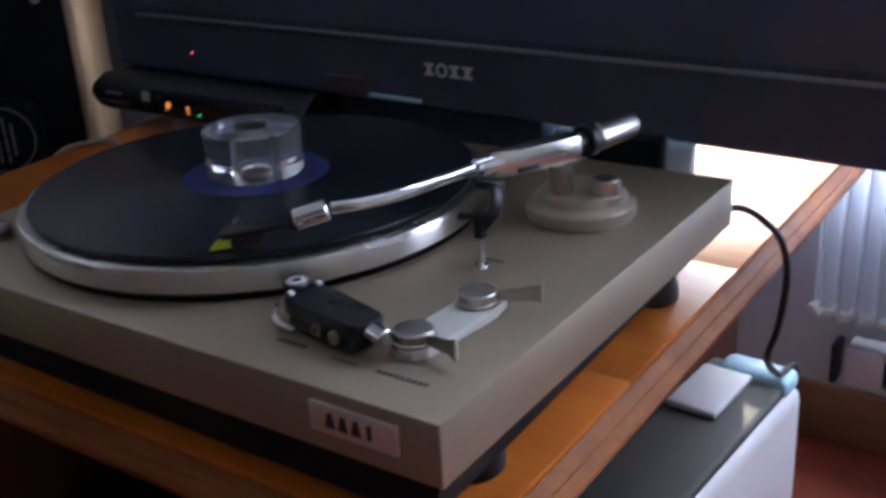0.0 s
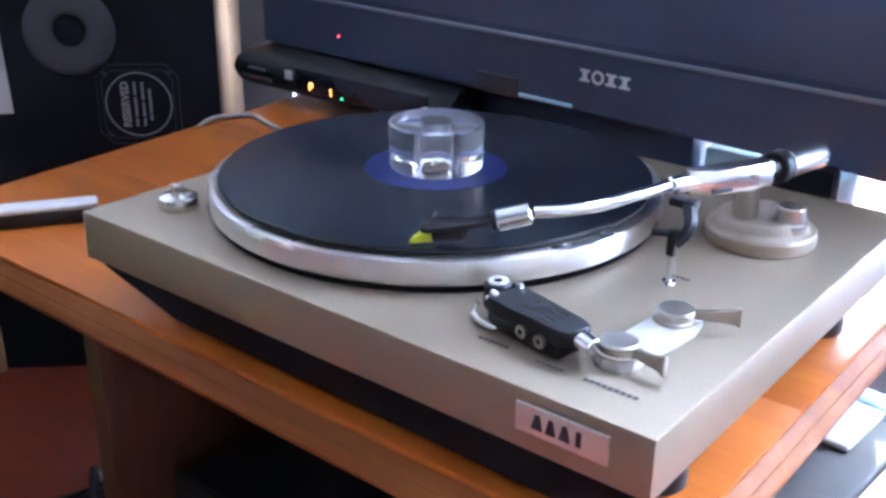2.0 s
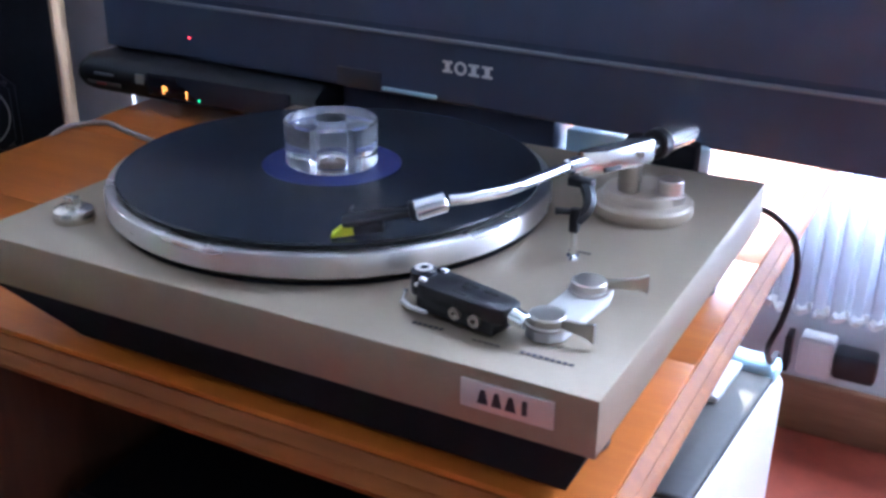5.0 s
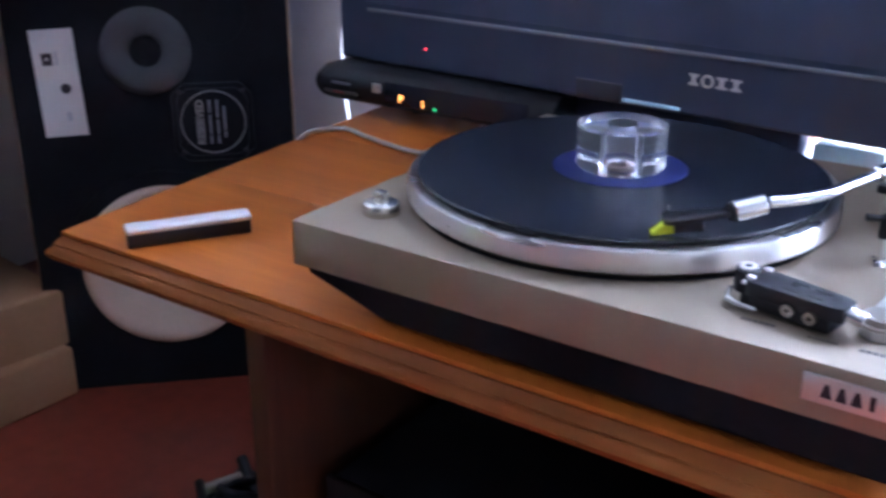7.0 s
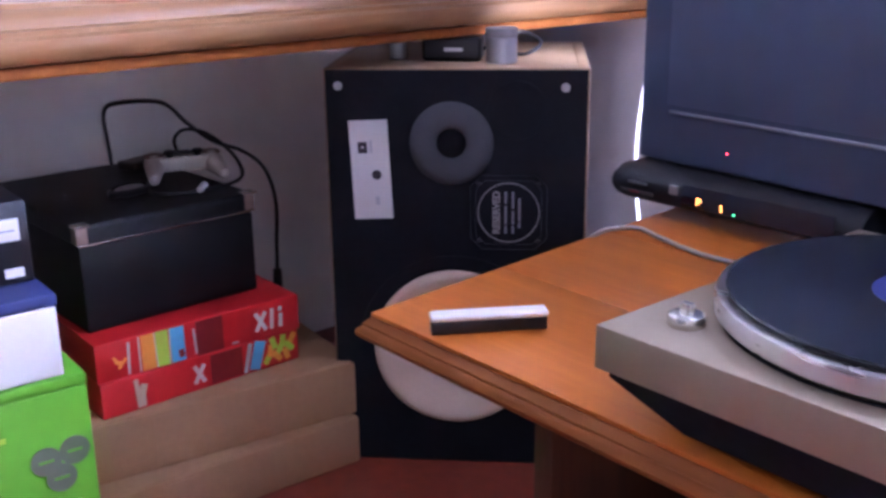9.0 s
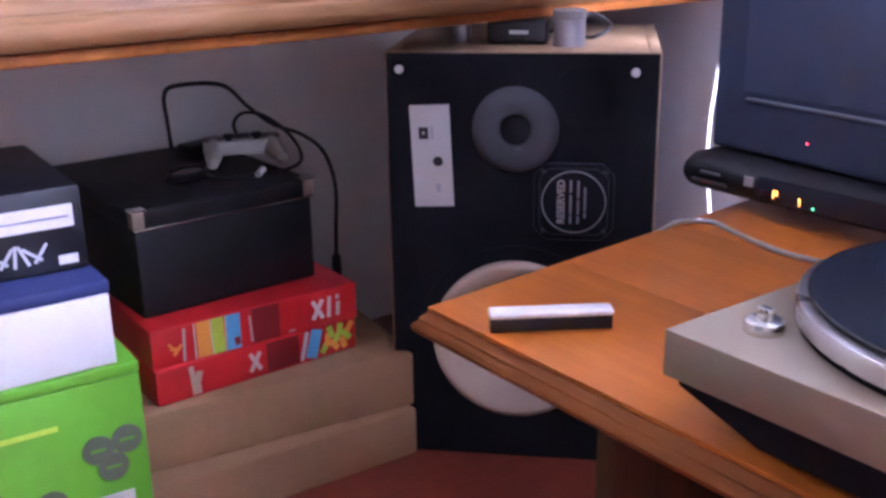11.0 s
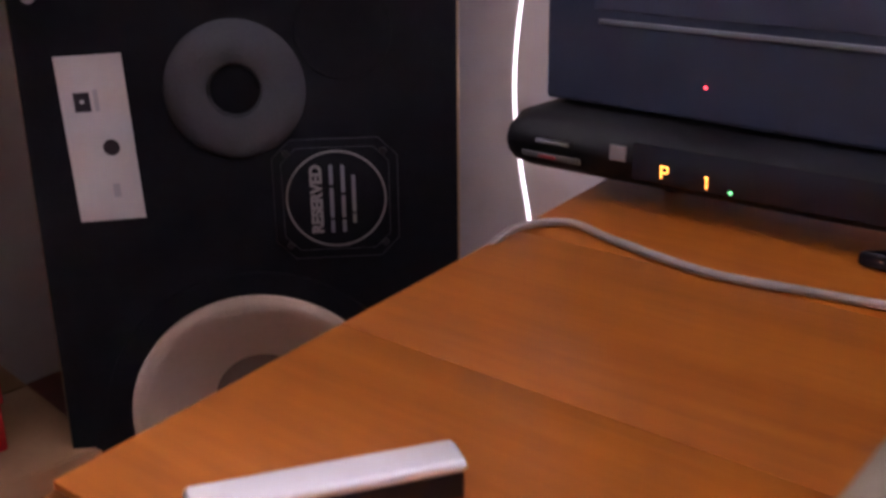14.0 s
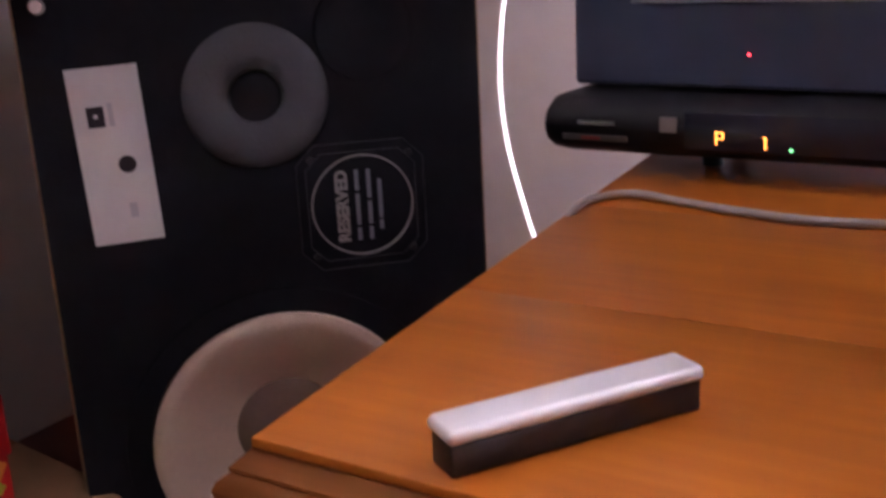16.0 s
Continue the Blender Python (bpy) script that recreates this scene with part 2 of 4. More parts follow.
M_PALEBLUE = mat("pale_blue_plastic", (0.38, 0.58, 0.68), 0.35, var=0.12, scale=50)
M_CASE = mat("white_case_plastic", (0.62, 0.6, 0.6), 0.4, var=0.05, scale=40)
M_CASETOP = mat("grey_case_top", (0.09, 0.085, 0.08), 0.6, var=0.1, scale=40, spec=0.25)
M_TUBE = mat("tin", (0.45, 0.46, 0.48), 0.3, 0.8, var=0.05)
M_PANE = glass("window_pane", ior=1.45)
M_SHEER = sheer()
M_FRAME = mat("white_frame_paint", (0.75, 0.75, 0.74), 0.4, var=0.04)
G_ORANGE = glow("orange_digit", (1.0, 0.34, 0.06), 1.2)
G_GREEN = glow("green_led", (0.1, 1.0, 0.35), 0.5)
G_REDLED = glow("red_led", (1.0, 0.05, 0.06), 1.8)


# ---- mesh helpers ----
def thing(name, m, label, category, group="", kind=""):
    ob = new(name)
    ob.empty_display_size = 0.02
    ob.matrix_world = m
    return tagged(ob, label, category, group, kind)


def mesh_of(name, bm, material, sharp=35):
    me = bpy.data.meshes.new(name)
    bm.normal_update()
    bm.to_mesh(me)
    bm.free()
    me.materials.append(material)
    if len(me.polygons):
        me.shade_smooth()
        me.set_sharp_from_angle(angle=radians(sharp))
    return me


def part(name, bm, material, parent, label=""):
    ob = new(name, mesh_of(name, bm, material))
    ob.parent = parent
    return tagged(ob, label)


def solid(name, bm, material, label, category="", group="", kind="", m=None):
    ob = new(name, mesh_of(name, bm, material))
    if m is not None:
        ob.matrix_world = m
    return tagged(ob, label, category, group, kind)


def box(x0, x1, y0, y1, z0, z1, bevel=0.0, seg=2, bm=None):
    """A box, its edges rounded by bevel, added to bm or to a new one."""
    b = bmesh.new()
    bmesh.ops.create_cube(b, size=1)
    for v in b.verts:
        v.co = Vector(((x0 + x1) / 2 + v.co.x * (x1 - x0), (y0 + y1) / 2 + v.co.y * (y1 - y0), (z0 + z1) / 2 + v.co.z * (z1 - z0)))
    if bevel:
        bmesh.ops.bevel(b, geom=b.edges[:], offset=bevel, segments=seg, affect="EDGES", profile=0.5)
    return join(bm, b)


def join(bm, b):
    if bm is None:
        return b
    me = bpy.data.meshes.new("tmp")
    b.to_mesh(me)
    b.free()
    bm.from_mesh(me)
    bpy.data.meshes.remove(me)
    return bm


def lathe(profile, n=48, m=None, bm=None):
    """Turns (radius, height) pairs round z."""
    b = bmesh.new()
    rings = []
    for r, z in profile:
        rings.append([b.verts.new((r * math.cos(2 * math.pi * i / n), r * math.sin(2 * math.pi * i / n), z)) for i in range(n)] if r > 1e-6 else [b.verts.new((0, 0, z))])
    for a, c in zip(rings, rings[1:]):
        for i in range(n):
            j = (i + 1) % n
            if len(a) == 1 and len(c) == 1:
                continue
            if len(a) == 1:
                b.faces.new((a[0], c[j], c[i]))
            elif len(c) == 1:
                b.faces.new((a[i], a[j], c[0]))
            else:
                b.faces.new((a[i], a[j], c[j], c[i]))
    bmesh.ops.recalc_face_normals(b, faces=b.faces[:])
    if m is not None:
        b.transform(m)
    return join(bm, b)


def along(a, b):
    """The pose at a whose z axis points to b."""
    a, b = Vector(a), Vector(b)
    return Matrix.Translation(a) @ (b - a).to_track_quat("Z", "Y").to_matrix().to_4x4()


def rod(a, b, r, r2=None, bev=0.0, n=24, bm=None):
    h = (Vector(b) - Vector(a)).length
    r2 = r if r2 is None else r2
    pr = [(0, 0), (r - bev, 0), (r, bev), (r2, h - bev), (r2 - bev, h), (0, h)] if bev else [(0, 0), (r, 0), (r2, h), (0, h)]
    return lathe(pr, n, along(a, b), bm)


def smooth_path(pts, k=8):
    p = [Vector(q) for q in pts]
    p = [p[0] * 2 - p[1], *p, p[-1] * 2 - p[-2]]
    out = []
    for i in range(1, len(p) - 2):
        for s in range(k):
            t = s / k
            a, b, c, d = p[i - 1], p[i], p[i + 1], p[i + 2]
            out.append(0.5 * (2 * b + (c - a) * t + (2 * a - 5 * b + 4 * c - d) * t * t + (3 * b - a - 3 * c + d) * t ** 3))
    return out + [p[-2]]


def tube(pts, r, n=10, k=8, bm=None):
    """A round cable or pipe along a smooth line through pts."""
    path = smooth_path(pts, k)
    b = bmesh.new()
    rings, up = [], None
    for i, c in enumerate(path):
        d = (path[min(i + 1, len(path) - 1)] - path[max(i - 1, 0)]).normalized()
        if up is None:
            up = d.orthogonal().normalized()
        up = (up - d * up.dot(d)).normalized()
        s = d.cross(up)
        rings.append([b.verts.new(c + r * (math.cos(2 * math.pi * j / n) * up + math.sin(2 * math.pi * j / n) * s)) for j in range(n)])
    for a, c in zip(rings, rings[1:]):
        for j in range(n):
            b.faces.new((a[j], a[(j + 1) % n], c[(j + 1) % n], c[j]))
    b.faces.new(rings[0][::-1])
    b.faces.new(rings[-1])
    bmesh.ops.recalc_face_normals(b, faces=b.faces[:])
    return join(bm, b)


def prism(poly, z0, z1, bevel=0.0, bm=None, m=None):
    """A polygon in x, y raised from z0 to z1."""
    b = bmesh.new()
    lo, hi = [b.verts.new((x, y, z0)) for x, y in poly], [b.verts.new((x, y, z1)) for x, y in poly]
    n = len(poly)
    b.faces.new(lo[::-1])
    b.faces.new(hi)
    for i in range(n):
        b.faces.new((lo[i], lo[(i + 1) % n], hi[(i + 1) % n], hi[i]))
    bmesh.ops.recalc_face_normals(b, faces=b.faces[:])
    if bevel:
        bmesh.ops.bevel(b, geom=b.edges[:], offset=bevel, segments=2, affect="EDGES", profile=0.5)
    if m is not None:
        b.transform(m)
    return join(bm, b)


def words(text, size, depth=0.0004, bold=0.0):
    """Raised letters in the x, y plane, centred, facing +z."""
    cu = bpy.data.curves.new("letters", "FONT")
    cu.body, cu.size, cu.extrude, cu.align_x, cu.align_y, cu.offset = text, size, depth, "CENTER", "CENTER", bold
    ob = bpy.data.objects.new("letters", cu)
    scene.collection.objects.link(ob)
    dg = bpy.context.evaluated_depsgraph_get()
    me = bpy.data.meshes.new_from_object(ob.evaluated_get(dg))
    b = bmesh.new()
    b.from_mesh(me)
    bpy.data.objects.remove(ob)
    bpy.data.curves.remove(cu)
    bpy.data.meshes.remove(me)
    return b


def moved(b, m):
    b.transform(m)
    return b


FRONT = Matrix.Rotation(radians(90), 4, "X")      # lays a z-facing piece so that it faces -y


# ---- the room ----
def room():
    X0, X1, Y0, Y1, H = -1.40, 1.75, -2.6, 0.86, 2.45
    solid("floor", box(X0 - 0.1, X1 + 0.1, Y0 - 0.1, Y1 + 0.1, -0.1, 0), M_FLOOR, "worn glossy red-brown floor", "floor", kind="structure")
    # Ceiling, east and south walls are added out of view to steer bounce light.
    solid("ceiling", box(X0 - 0.1, X1 + 0.1, Y0 - 0.1, Y1 + 0.1, H, H + 0.1), M_CEIL, "unseen ceiling, greyed to limit bounce light", "ceiling", kind="structure")
    solid("wall_west", box(X0 - 0.1, X0, Y0, Y1, 0, H), M_WALL_WEST, "grey wall behind the boxes, paint lightened to add brightness", "wall", kind="structure")
    solid("wall_east", box(X1, X1 + 0.1, Y0, Y1, 0, H), M_WALL_EAST, "unseen wall, toned to bounce light onto the west side", "wall", kind="structure")
    solid("wall_south", box(X0 - 0.1, X1 + 0.1, Y0 - 0.1, Y0, 0, H), M_WALL_SOUTH, "unseen wall, kept dark to cut bounce light", "wall", kind="structure")
    x0, x1, z0, z1 = WIN
    b = box(X0 - 0.1, x0, Y1, Y1 + 0.14, 0, H)
    box(x1, X1 + 0.1, Y1, Y1 + 0.14, 0, H, bm=b)
    box(x0, x1, Y1, Y1 + 0.14, 0, z0, bm=b)
    box(x0, x1, Y1, Y1 + 0.14, z1, H, bm=b)
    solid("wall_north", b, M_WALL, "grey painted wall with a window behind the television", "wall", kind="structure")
    b = box(X0, X1, Y1 - 0.015, Y1 - 0.0005, 0, 0.075, 0.003)
    solid("baseboard", b, M_SKIRT, "brown wooden skirting along the window wall", "baseboard", kind="structure")
    w = thing("window_1", pose((x0 + x1) / 2, Y1 + 0.07, z0), "white framed window behind a sheer curtain", "window", kind="structure")
    hw, hh = (x1 - x0) / 2, z1 - z0
    for name, bb in (("side_frame", (-hw, -hw + 0.05, 0.05, hh - 0.05)), ("side_frame", (hw - 0.05, hw, 0.05, hh - 0.05)), ("bottom_rail", (-hw, hw, 0, 0.05)), ("top_rail", (-hw, hw, hh - 0.05, hh)), ("mullion", (-0.025, 0.025, 0.05, hh - 0.05))):
        part(name, box(bb[0], bb[1], -0.025, 0.025, bb[2], bb[3], 0.004), M_FRAME, w)
    for s in (-1, 1):
        p = part("pane", box(min(s * 0.026, s * (hw - 0.051)), max(s * 0.026, s * (hw - 0.051)), -0.003, 0.003, 0.051, hh - 0.051), M_PANE, w)
        p.visible_shadow = False
    # curtain: gathered folds with a scalloped hem
    b = bmesh.new()
    nx, nz, xa, xb, zt, folds = 420, 24, 0.165, 1.62, 2.2, 66
    rows = []
    for j in range(nz + 1):
        row = []
        for i in range(nx + 1):
            u = i / nx
            ph = u * 2 * math.pi * folds + 0.9 * math.sin(u * 23)
            amp = 0.009 + 0.003 * math.sin(u * 37)
            zb = 0.187 - 0.005 * math.cos(ph)
            z = zb + (zt - zb) * j / nz
            flare = 1.0 + 0.35 * (1 - j / nz)
            row.append(b.verts.new((xa + (xb - xa) * u + 0.004 * math.sin(ph * 2 + 1), 0.815 + amp * flare * math.sin(ph + 0.25 * math.sin(z * 3)), z)))
        rows.append(row)
    for a, c in zip(rows, rows[1:]):
        for i in range(nx):
            b.faces.new((a[i], a[i + 1], c[i + 1], c[i]))
    cur = thing("curtain", pose(0, 0, 0), "sheer white curtain in gathered folds", "curtain")
    part("cloth", b, M_SHEER, cur)
    part("hem", tube([(xa + (xb - xa) * i / 264, 0.815 + 0.012 * math.sin(i / 264 * 2 * math.pi * folds), 0.193 - 0.003 * math.cos(i / 264 * 2 * math.pi * folds)) for i in range(265)], 0.006, 6, 2), M_FRAME, cur, "thick scalloped white hem")
    part("curtain_rod", rod((xa - 0.1, 0.815, 2.21), (xb + 0.06, 0.815, 2.21), 0.012), M_FRAME, cur)


room()


# ---- the low table ----
TOP = 0.42


def ring_loft(bm, steps, corners, cap_top, cap_bottom):
    """Lofts the outline of the top through (outward, down) steps."""
    (ax, ay), (bx, by), (cx, cy), (dx, dy) = corners
    rings = [[bm.verts.new(c) for c in ((ax - o, ay - o, TOP + z), (bx + o, by - o, TOP + z), (cx + o, cy, TOP + z), (dx - o, dy, TOP + z))] for o, z in steps]
    for a, c in zip(rings, rings[1:]):
        for i in range(4):
            bm.faces.new((a[i], c[i], c[(i + 1) % 4], a[(i + 1) % 4]))
    if cap_top:
        bm.faces.new(rings[0])
    if cap_bottom:
        bm.faces.new(rings[-1][::-1])
    bmesh.ops.recalc_face_normals(bm, faces=bm.faces[:])
    return bm


def low_table():
    t = thing("low_table", pose(0, 0, 0), "orange varnished low wooden table with a moulded edge", "table")
    corners = ((-0.512, 0.012), (0.219, 0.010), (0.219, 0.74), (-0.575, 0.74))
    core = part("tabletop", ring_loft(bmesh.new(), [(-0.001, -0.0042), (-0.001, -0.0047), (-0.02, -0.0270)], corners, True, True), M_TABLE, t, "orange varnished top laid in veneer leaves")
    ys = (0.0, 0.196, 0.384, 0.566, 0.74)
    for ya, yb in zip(ys, ys[1:]):
        ya = max(ya, 0.0095)
        xl = [-0.512 - 0.0865 * (y - 0.012) for y in (ya, yb)]
        part("veneer_leaf", prism([(xl[0], ya + 0.0001), (0.2205, ya + 0.0001), (0.2205, yb - 0.0001), (xl[1], yb - 0.0001)], TOP - 0.004, TOP, 0.0002), M_TABLE, core)
    part("edge_moulding", ring_loft(bmesh.new(), [(-0.002, -0.0048), (0.0012, -0.0052), (0.0078, -0.0118), (0.0080, -0.0130), (0.0069, -0.0138), (0.0086, -0.0148), (0.0118, -0.0172), (0.0132, -0.0208), (0.0122, -0.0245), (0.0094, -0.0272), (-0.002, -0.0275), (-0.002, -0.0048)], corners, False, False), M_TABLE_EDGE, t, "brown moulded edge with grooves, darkened for front shade")
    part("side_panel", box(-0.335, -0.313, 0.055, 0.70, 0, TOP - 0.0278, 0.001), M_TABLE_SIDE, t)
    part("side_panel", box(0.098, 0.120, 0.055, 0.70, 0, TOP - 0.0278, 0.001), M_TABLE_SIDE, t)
    part("back_panel", box(-0.312, 0.097, 0.68, 0.695, 0.0, TOP - 0.0278), M_BLACKMATT, t, "dark back panel")
    part("shelf", box(-0.312, 0.097, 0.08, 0.679, 0.05, 0.068), M_BLACKMATT, t, "dark inner shelf")


low_table()


def amplifier():
    t = thing("amplifier", pose(-0.145, 0.33, 0.0682), "black audio unit standing inside the low table", "amplifier")
    part("casing", box(-0.145, 0.160, -0.22, 0.20, 0.006, 0.125, 0.003), M_BLACKMATT, t)
    part("front_panel", box(-0.148, 0.163, -0.228, -0.2205, 0.006, 0.127, 0.002), M_BLACK, t)
    for x in (-0.12, 0.13):
        for y in (-0.18, 0.16):
            part("foot", lathe([(0, 0), (0.012, 0), (0.012, 0.0062), (0, 0.0062)], 20, pose(x, y, 0)), M_BLACK, t)


amplifier()


# ---- turntable ----
PZ = 0.496


def turntable():
    t = thing("turntable", pose(0, 0.18, TOP), "champagne silver belt-drive turntable on the low table", "turntable")
    T = Matrix.Translation((0, -0.18, -TOP))

    def P(name, b, m, parent=None, label=""):
        return part(name, moved(b, T), m, parent or t, label)

    P("plinth", box(-0.22, 0.22, 0.0, 0.366, PZ - 0.034, PZ, 0.0012), M_PLINTH, label="champagne silver plinth")
    b = bmesh.new()
    lo = [b.verts.new(c) for c in ((-0.152, 0.020, 0.427), (0.200, 0.016, 0.427), (0.185, 0.34, 0.427), (-0.152, 0.34, 0.427))]
    hi = [b.verts.new(c) for c in ((-0.212, 0.008, PZ - 0.0345), (0.212, 0.008, PZ - 0.0345), (0.212, 0.358, PZ - 0.0345), (-0.212, 0.358, PZ - 0.0345))]
    mid = [b.verts.new(c) for c in ((-0.212, 0.008, PZ - 0.041), (0.212, 0.008, PZ - 0.041), (0.212, 0.358, PZ - 0.041), (-0.212, 0.358, PZ - 0.041))]
    b.faces.new(lo[::-1])
    b.faces.new(hi)
    for i in range(4):
        j = (i + 1) % 4
        b.faces.new((lo[i], lo[j], mid[j], mid[i]))
        b.faces.new((mid[i], mid[j], hi[j], hi[i]))
    bmesh.ops.recalc_face_normals(b, faces=b.faces[:])
    P("underside", b, M_BLACKMATT, label="black sloped chassis bottom")
    for x in (-0.140, 0.185):
        for y in (0.075, 0.31):
            P("foot", lathe([(0, 0), (0.017, 0), (0.0185, 0.002), (0.0185, 0.010), (0.016, 0.021), (0, 0.023)], 28, pose(x, y, TOP)), M_BLACK, label="round black rubber foot")
    bd = P("badge", box(0.1455, 0.1975, -0.0022, -0.0003, 0.4735, 0.4895, 0.0004), M_BADGE, label="silver name badge with dark marks")
    for i, w in enumerate((0.0062, 0.0058, 0.0062, 0.0028)):
        x = 0.1585 + i * 0.0078
        P("mark", prism([(x - w / 2, 0.4778), (x + w / 2, 0.4778), (x + w * 0.18, 0.4858), (x - w * 0.18, 0.4858)] if i != 3 else [(x - w / 2, 0.4778), (x + w / 2, 0.4778), (x + w / 2, 0.4858), (x - w / 2, 0.4858)], 0, 0.0006, m=Matrix.Translation((0, -0.0023, 0)) @ FRONT), M_INK, bd)
    for x0, x1, y in ((0.100, 0.120, 0.0285), (0.138, 0.155, 0.0262), (0.166, 0.197, 0.0262), (0.137, 0.153, 0.167)):
        n = max(3, round((x1 - x0) / 0.0034))
        for k in range(n):
            a = x0 + (x1 - x0) * k / n
            P("print_bar", box(a, a + (x1 - x0) / n * 0.72, y - (0.0006 if x0 == 0.138 else 0.0013), y + (0.0006 if x0 == 0.138 else 0.0013), PZ + 0.0002, PZ + 0.0004), M_INK)
    # speed knob
    kn = P("speed_knob", lathe([(0, 0.0), (0.0134, 0.0), (0.0140, 0.001), (0.0138, 0.0050), (0.0132, 0.0082), (0.0100, 0.0098), (0, 0.0100)], 40, pose(-0.176, 0.048, PZ)), M_BRIGHT, label="round polished metal speed knob")
    P("grip", box(-0.181, -0.171, 0.0445, 0.0515, PZ + 0.0098, PZ + 0.0172, 0.0014), M_BRIGHT, kn)
    # platter
    cx, cy = -0.0495, 0.1745
    pl = P("platter", lathe([(0, 0.002), (0.150, 0.002), (0.1545, 0.0055), (0.1572, 0.0060), (0.1578, 0.0070), (0.1578, 0.0185), (0.1570, 0.0205), (0.1545, 0.0212), (0.151, 0.0205), (0, 0.0205)], 128, pose(cx, cy, PZ)), M_ALU, label="polished aluminium platter with a bright rim")
    P("mat", lathe([(0, 0.0207), (0.1485, 0.0207), (0.1490, 0.0212), (0.1490, 0.0232), (0.148, 0.0237), (0, 0.0237)], 96, pose(cx, cy, PZ)), M_RUBBER, pl, "black rubber mat")
    # Black ring paints the shade in the recess below the platter.
    P("gap_shade_ring", lathe([(0.150, 0.0), (0.1535, 0.0), (0.1535, 0.0008), (0.150, 0.0008), (0.150, 0.0)], 96, pose(cx, cy, PZ)), M_BLACKMATT)
    # arm base
    bs = P("arm_base", lathe([(0, 0), (0.0345, 0), (0.0355, 0.0015), (0.0355, 0.0085), (0.0342, 0.0100), (0.0300, 0.0106), (0.0285, 0.0120), (0.0280, 0.0165), (0.0270, 0.0178), (0, 0.0180)], 56, pose(0.1560, 0.2590, PZ)), M_BASE, label="round stepped beige tonearm base")
    P("anti_skate_dial", lathe([(0, 0), (0.0108, 0), (0.0110, 0.0010), (0.0110, 0.0050), (0.0100, 0.0058), (0.0092, 0.0062), (0.0092, 0.0150), (0.0084, 0.0160), (0, 0.0160)], 32, pose(0.1755, 0.2555, PZ + 0.0125)), M_SATIN, bs)
    P("pivot_post", rod((0.1480, 0.250, PZ + 0.0170), (0.1530, 0.234, PZ + 0.0450), 0.0080, 0.0076, 0.001), M_SATIN, bs)
    P("hinge_block", box(0.104, 0.164, 0.3665, 0.386, 0.466, 0.516, 0.005), M_BLACKMATT, label="black rear hinge block")
    # tonearm
    arm = P("tonearm", tube([(0.1440, 0.205, 0.549), (0.1365, 0.190, 0.549), (0.128, 0.170, 0.5485), (0.121, 0.146, 0.548), (0.113, 0.122, 0.547), (0.1005, 0.1035, 0.5460), (0.0880, 0.0930, 0.545)], 0.0036, 16, 10), M_CHROME, label="bright chrome S-shaped tonearm tube")
    P("bearing_housing", prism([(0.1300, 0.1890), (0.1370, 0.1825), (0.1490, 0.196), (0.1685, 0.238), (0.1570, 0.244), (0.1440, 0.218)], 0.5400, 0.5570, 0.003), M_BRIGHT, arm, "wedge-shaped silver bearing housing")
    P("slot", prism([(0.1478, 0.1938), (0.1492, 0.1950), (0.1548, 0.2080), (0.1534, 0.2074)], 0.5420, 0.5455, 0.0004), M_BLACK, arm, "dark wedge slot")
    P("bearing_screw", rod((0.1610, 0.2240, 0.5490), (0.1637, 0.2228, 0.5490), 0.0024, 0.0022, 0.0003, 16), M_SATIN, arm)
    P("arm_sleeve", rod((0.1375, 0.192, 0.549), (0.1295, 0.174, 0.5487), 0.0062, 0.0052, 0.001), M_CHROME, arm)
    P("weight_stub", rod((0.161, 0.238, 0.5485), (0.1645, 0.2515, 0.549), 0.006), M_BLACK, arm)
    P("force_dial", rod((0.1632, 0.248, 0.549), (0.1652, 0.257, 0.549), 0.0106, 0.0106, 0.001, 36), M_BLACK, arm, "black tracking force ring")
    P("counterweight", rod((0.1653, 0.2575, 0.549), (0.1730, 0.2940, 0.5495), 0.0096, 0.0096, 0.0014, 36), M_BRIGHT, arm, "polished cylindrical counterweight")
    P("collar", rod((0.0865, 0.0922, 0.5443), (0.0715, 0.0805, 0.5395), 0.0064, 0.0068, 0.0007, 28), M_CHROME, arm, "knurled chrome headshell collar")
    P("lock_ring", rod((0.0714, 0.0804, 0.5395), (0.0690, 0.0786, 0.5388), 0.0062, 0.0060, 0.0005, 28), M_BLACK, arm, "black locking ring")
    tip, end = Vector((0.0375, 0.0610, 0.5330)), Vector((0.0690, 0.0786, 0.5388))
    ux = (tip - end).normalized()
    uy = Vector((0, 0, 1)).cross(ux).normalized()
    uz = ux.cross(uy)
    H = Matrix(((ux.x, uy.x, uz.x, end.x), (ux.y, uy.y, uz.y, end.y), (ux.z, uy.z, uz.z, end.z), (0, 0, 0, 1)))
    hs = P("headshell", moved(prism([(0, -0.0042), (0.008, -0.0052), (0.022, -0.0080), (0.036, -0.0084), (0.040, -0.0060), (0.040, 0.0060), (0.036, 0.0084), (0.022, 0.0080), (0.008, 0.0052), (0, 0.0042)], -0.0016, 0.0018, 0.0007), H), M_BLACK, arm, "black tapered headshell")
    P("cartridge", moved(box(0.016, 0.034, -0.0070, 0.0070, -0.0078, -0.0018, 0.001), H), M_BLACK, hs)
    P("finger_lift", moved(tube([(0.034, -0.0080, 0.0006), (0.036, -0.0120, 0.0012), (0.034, -0.0160, 0.0030)], 0.0009, 8, 5), H), M_BLACK, hs)
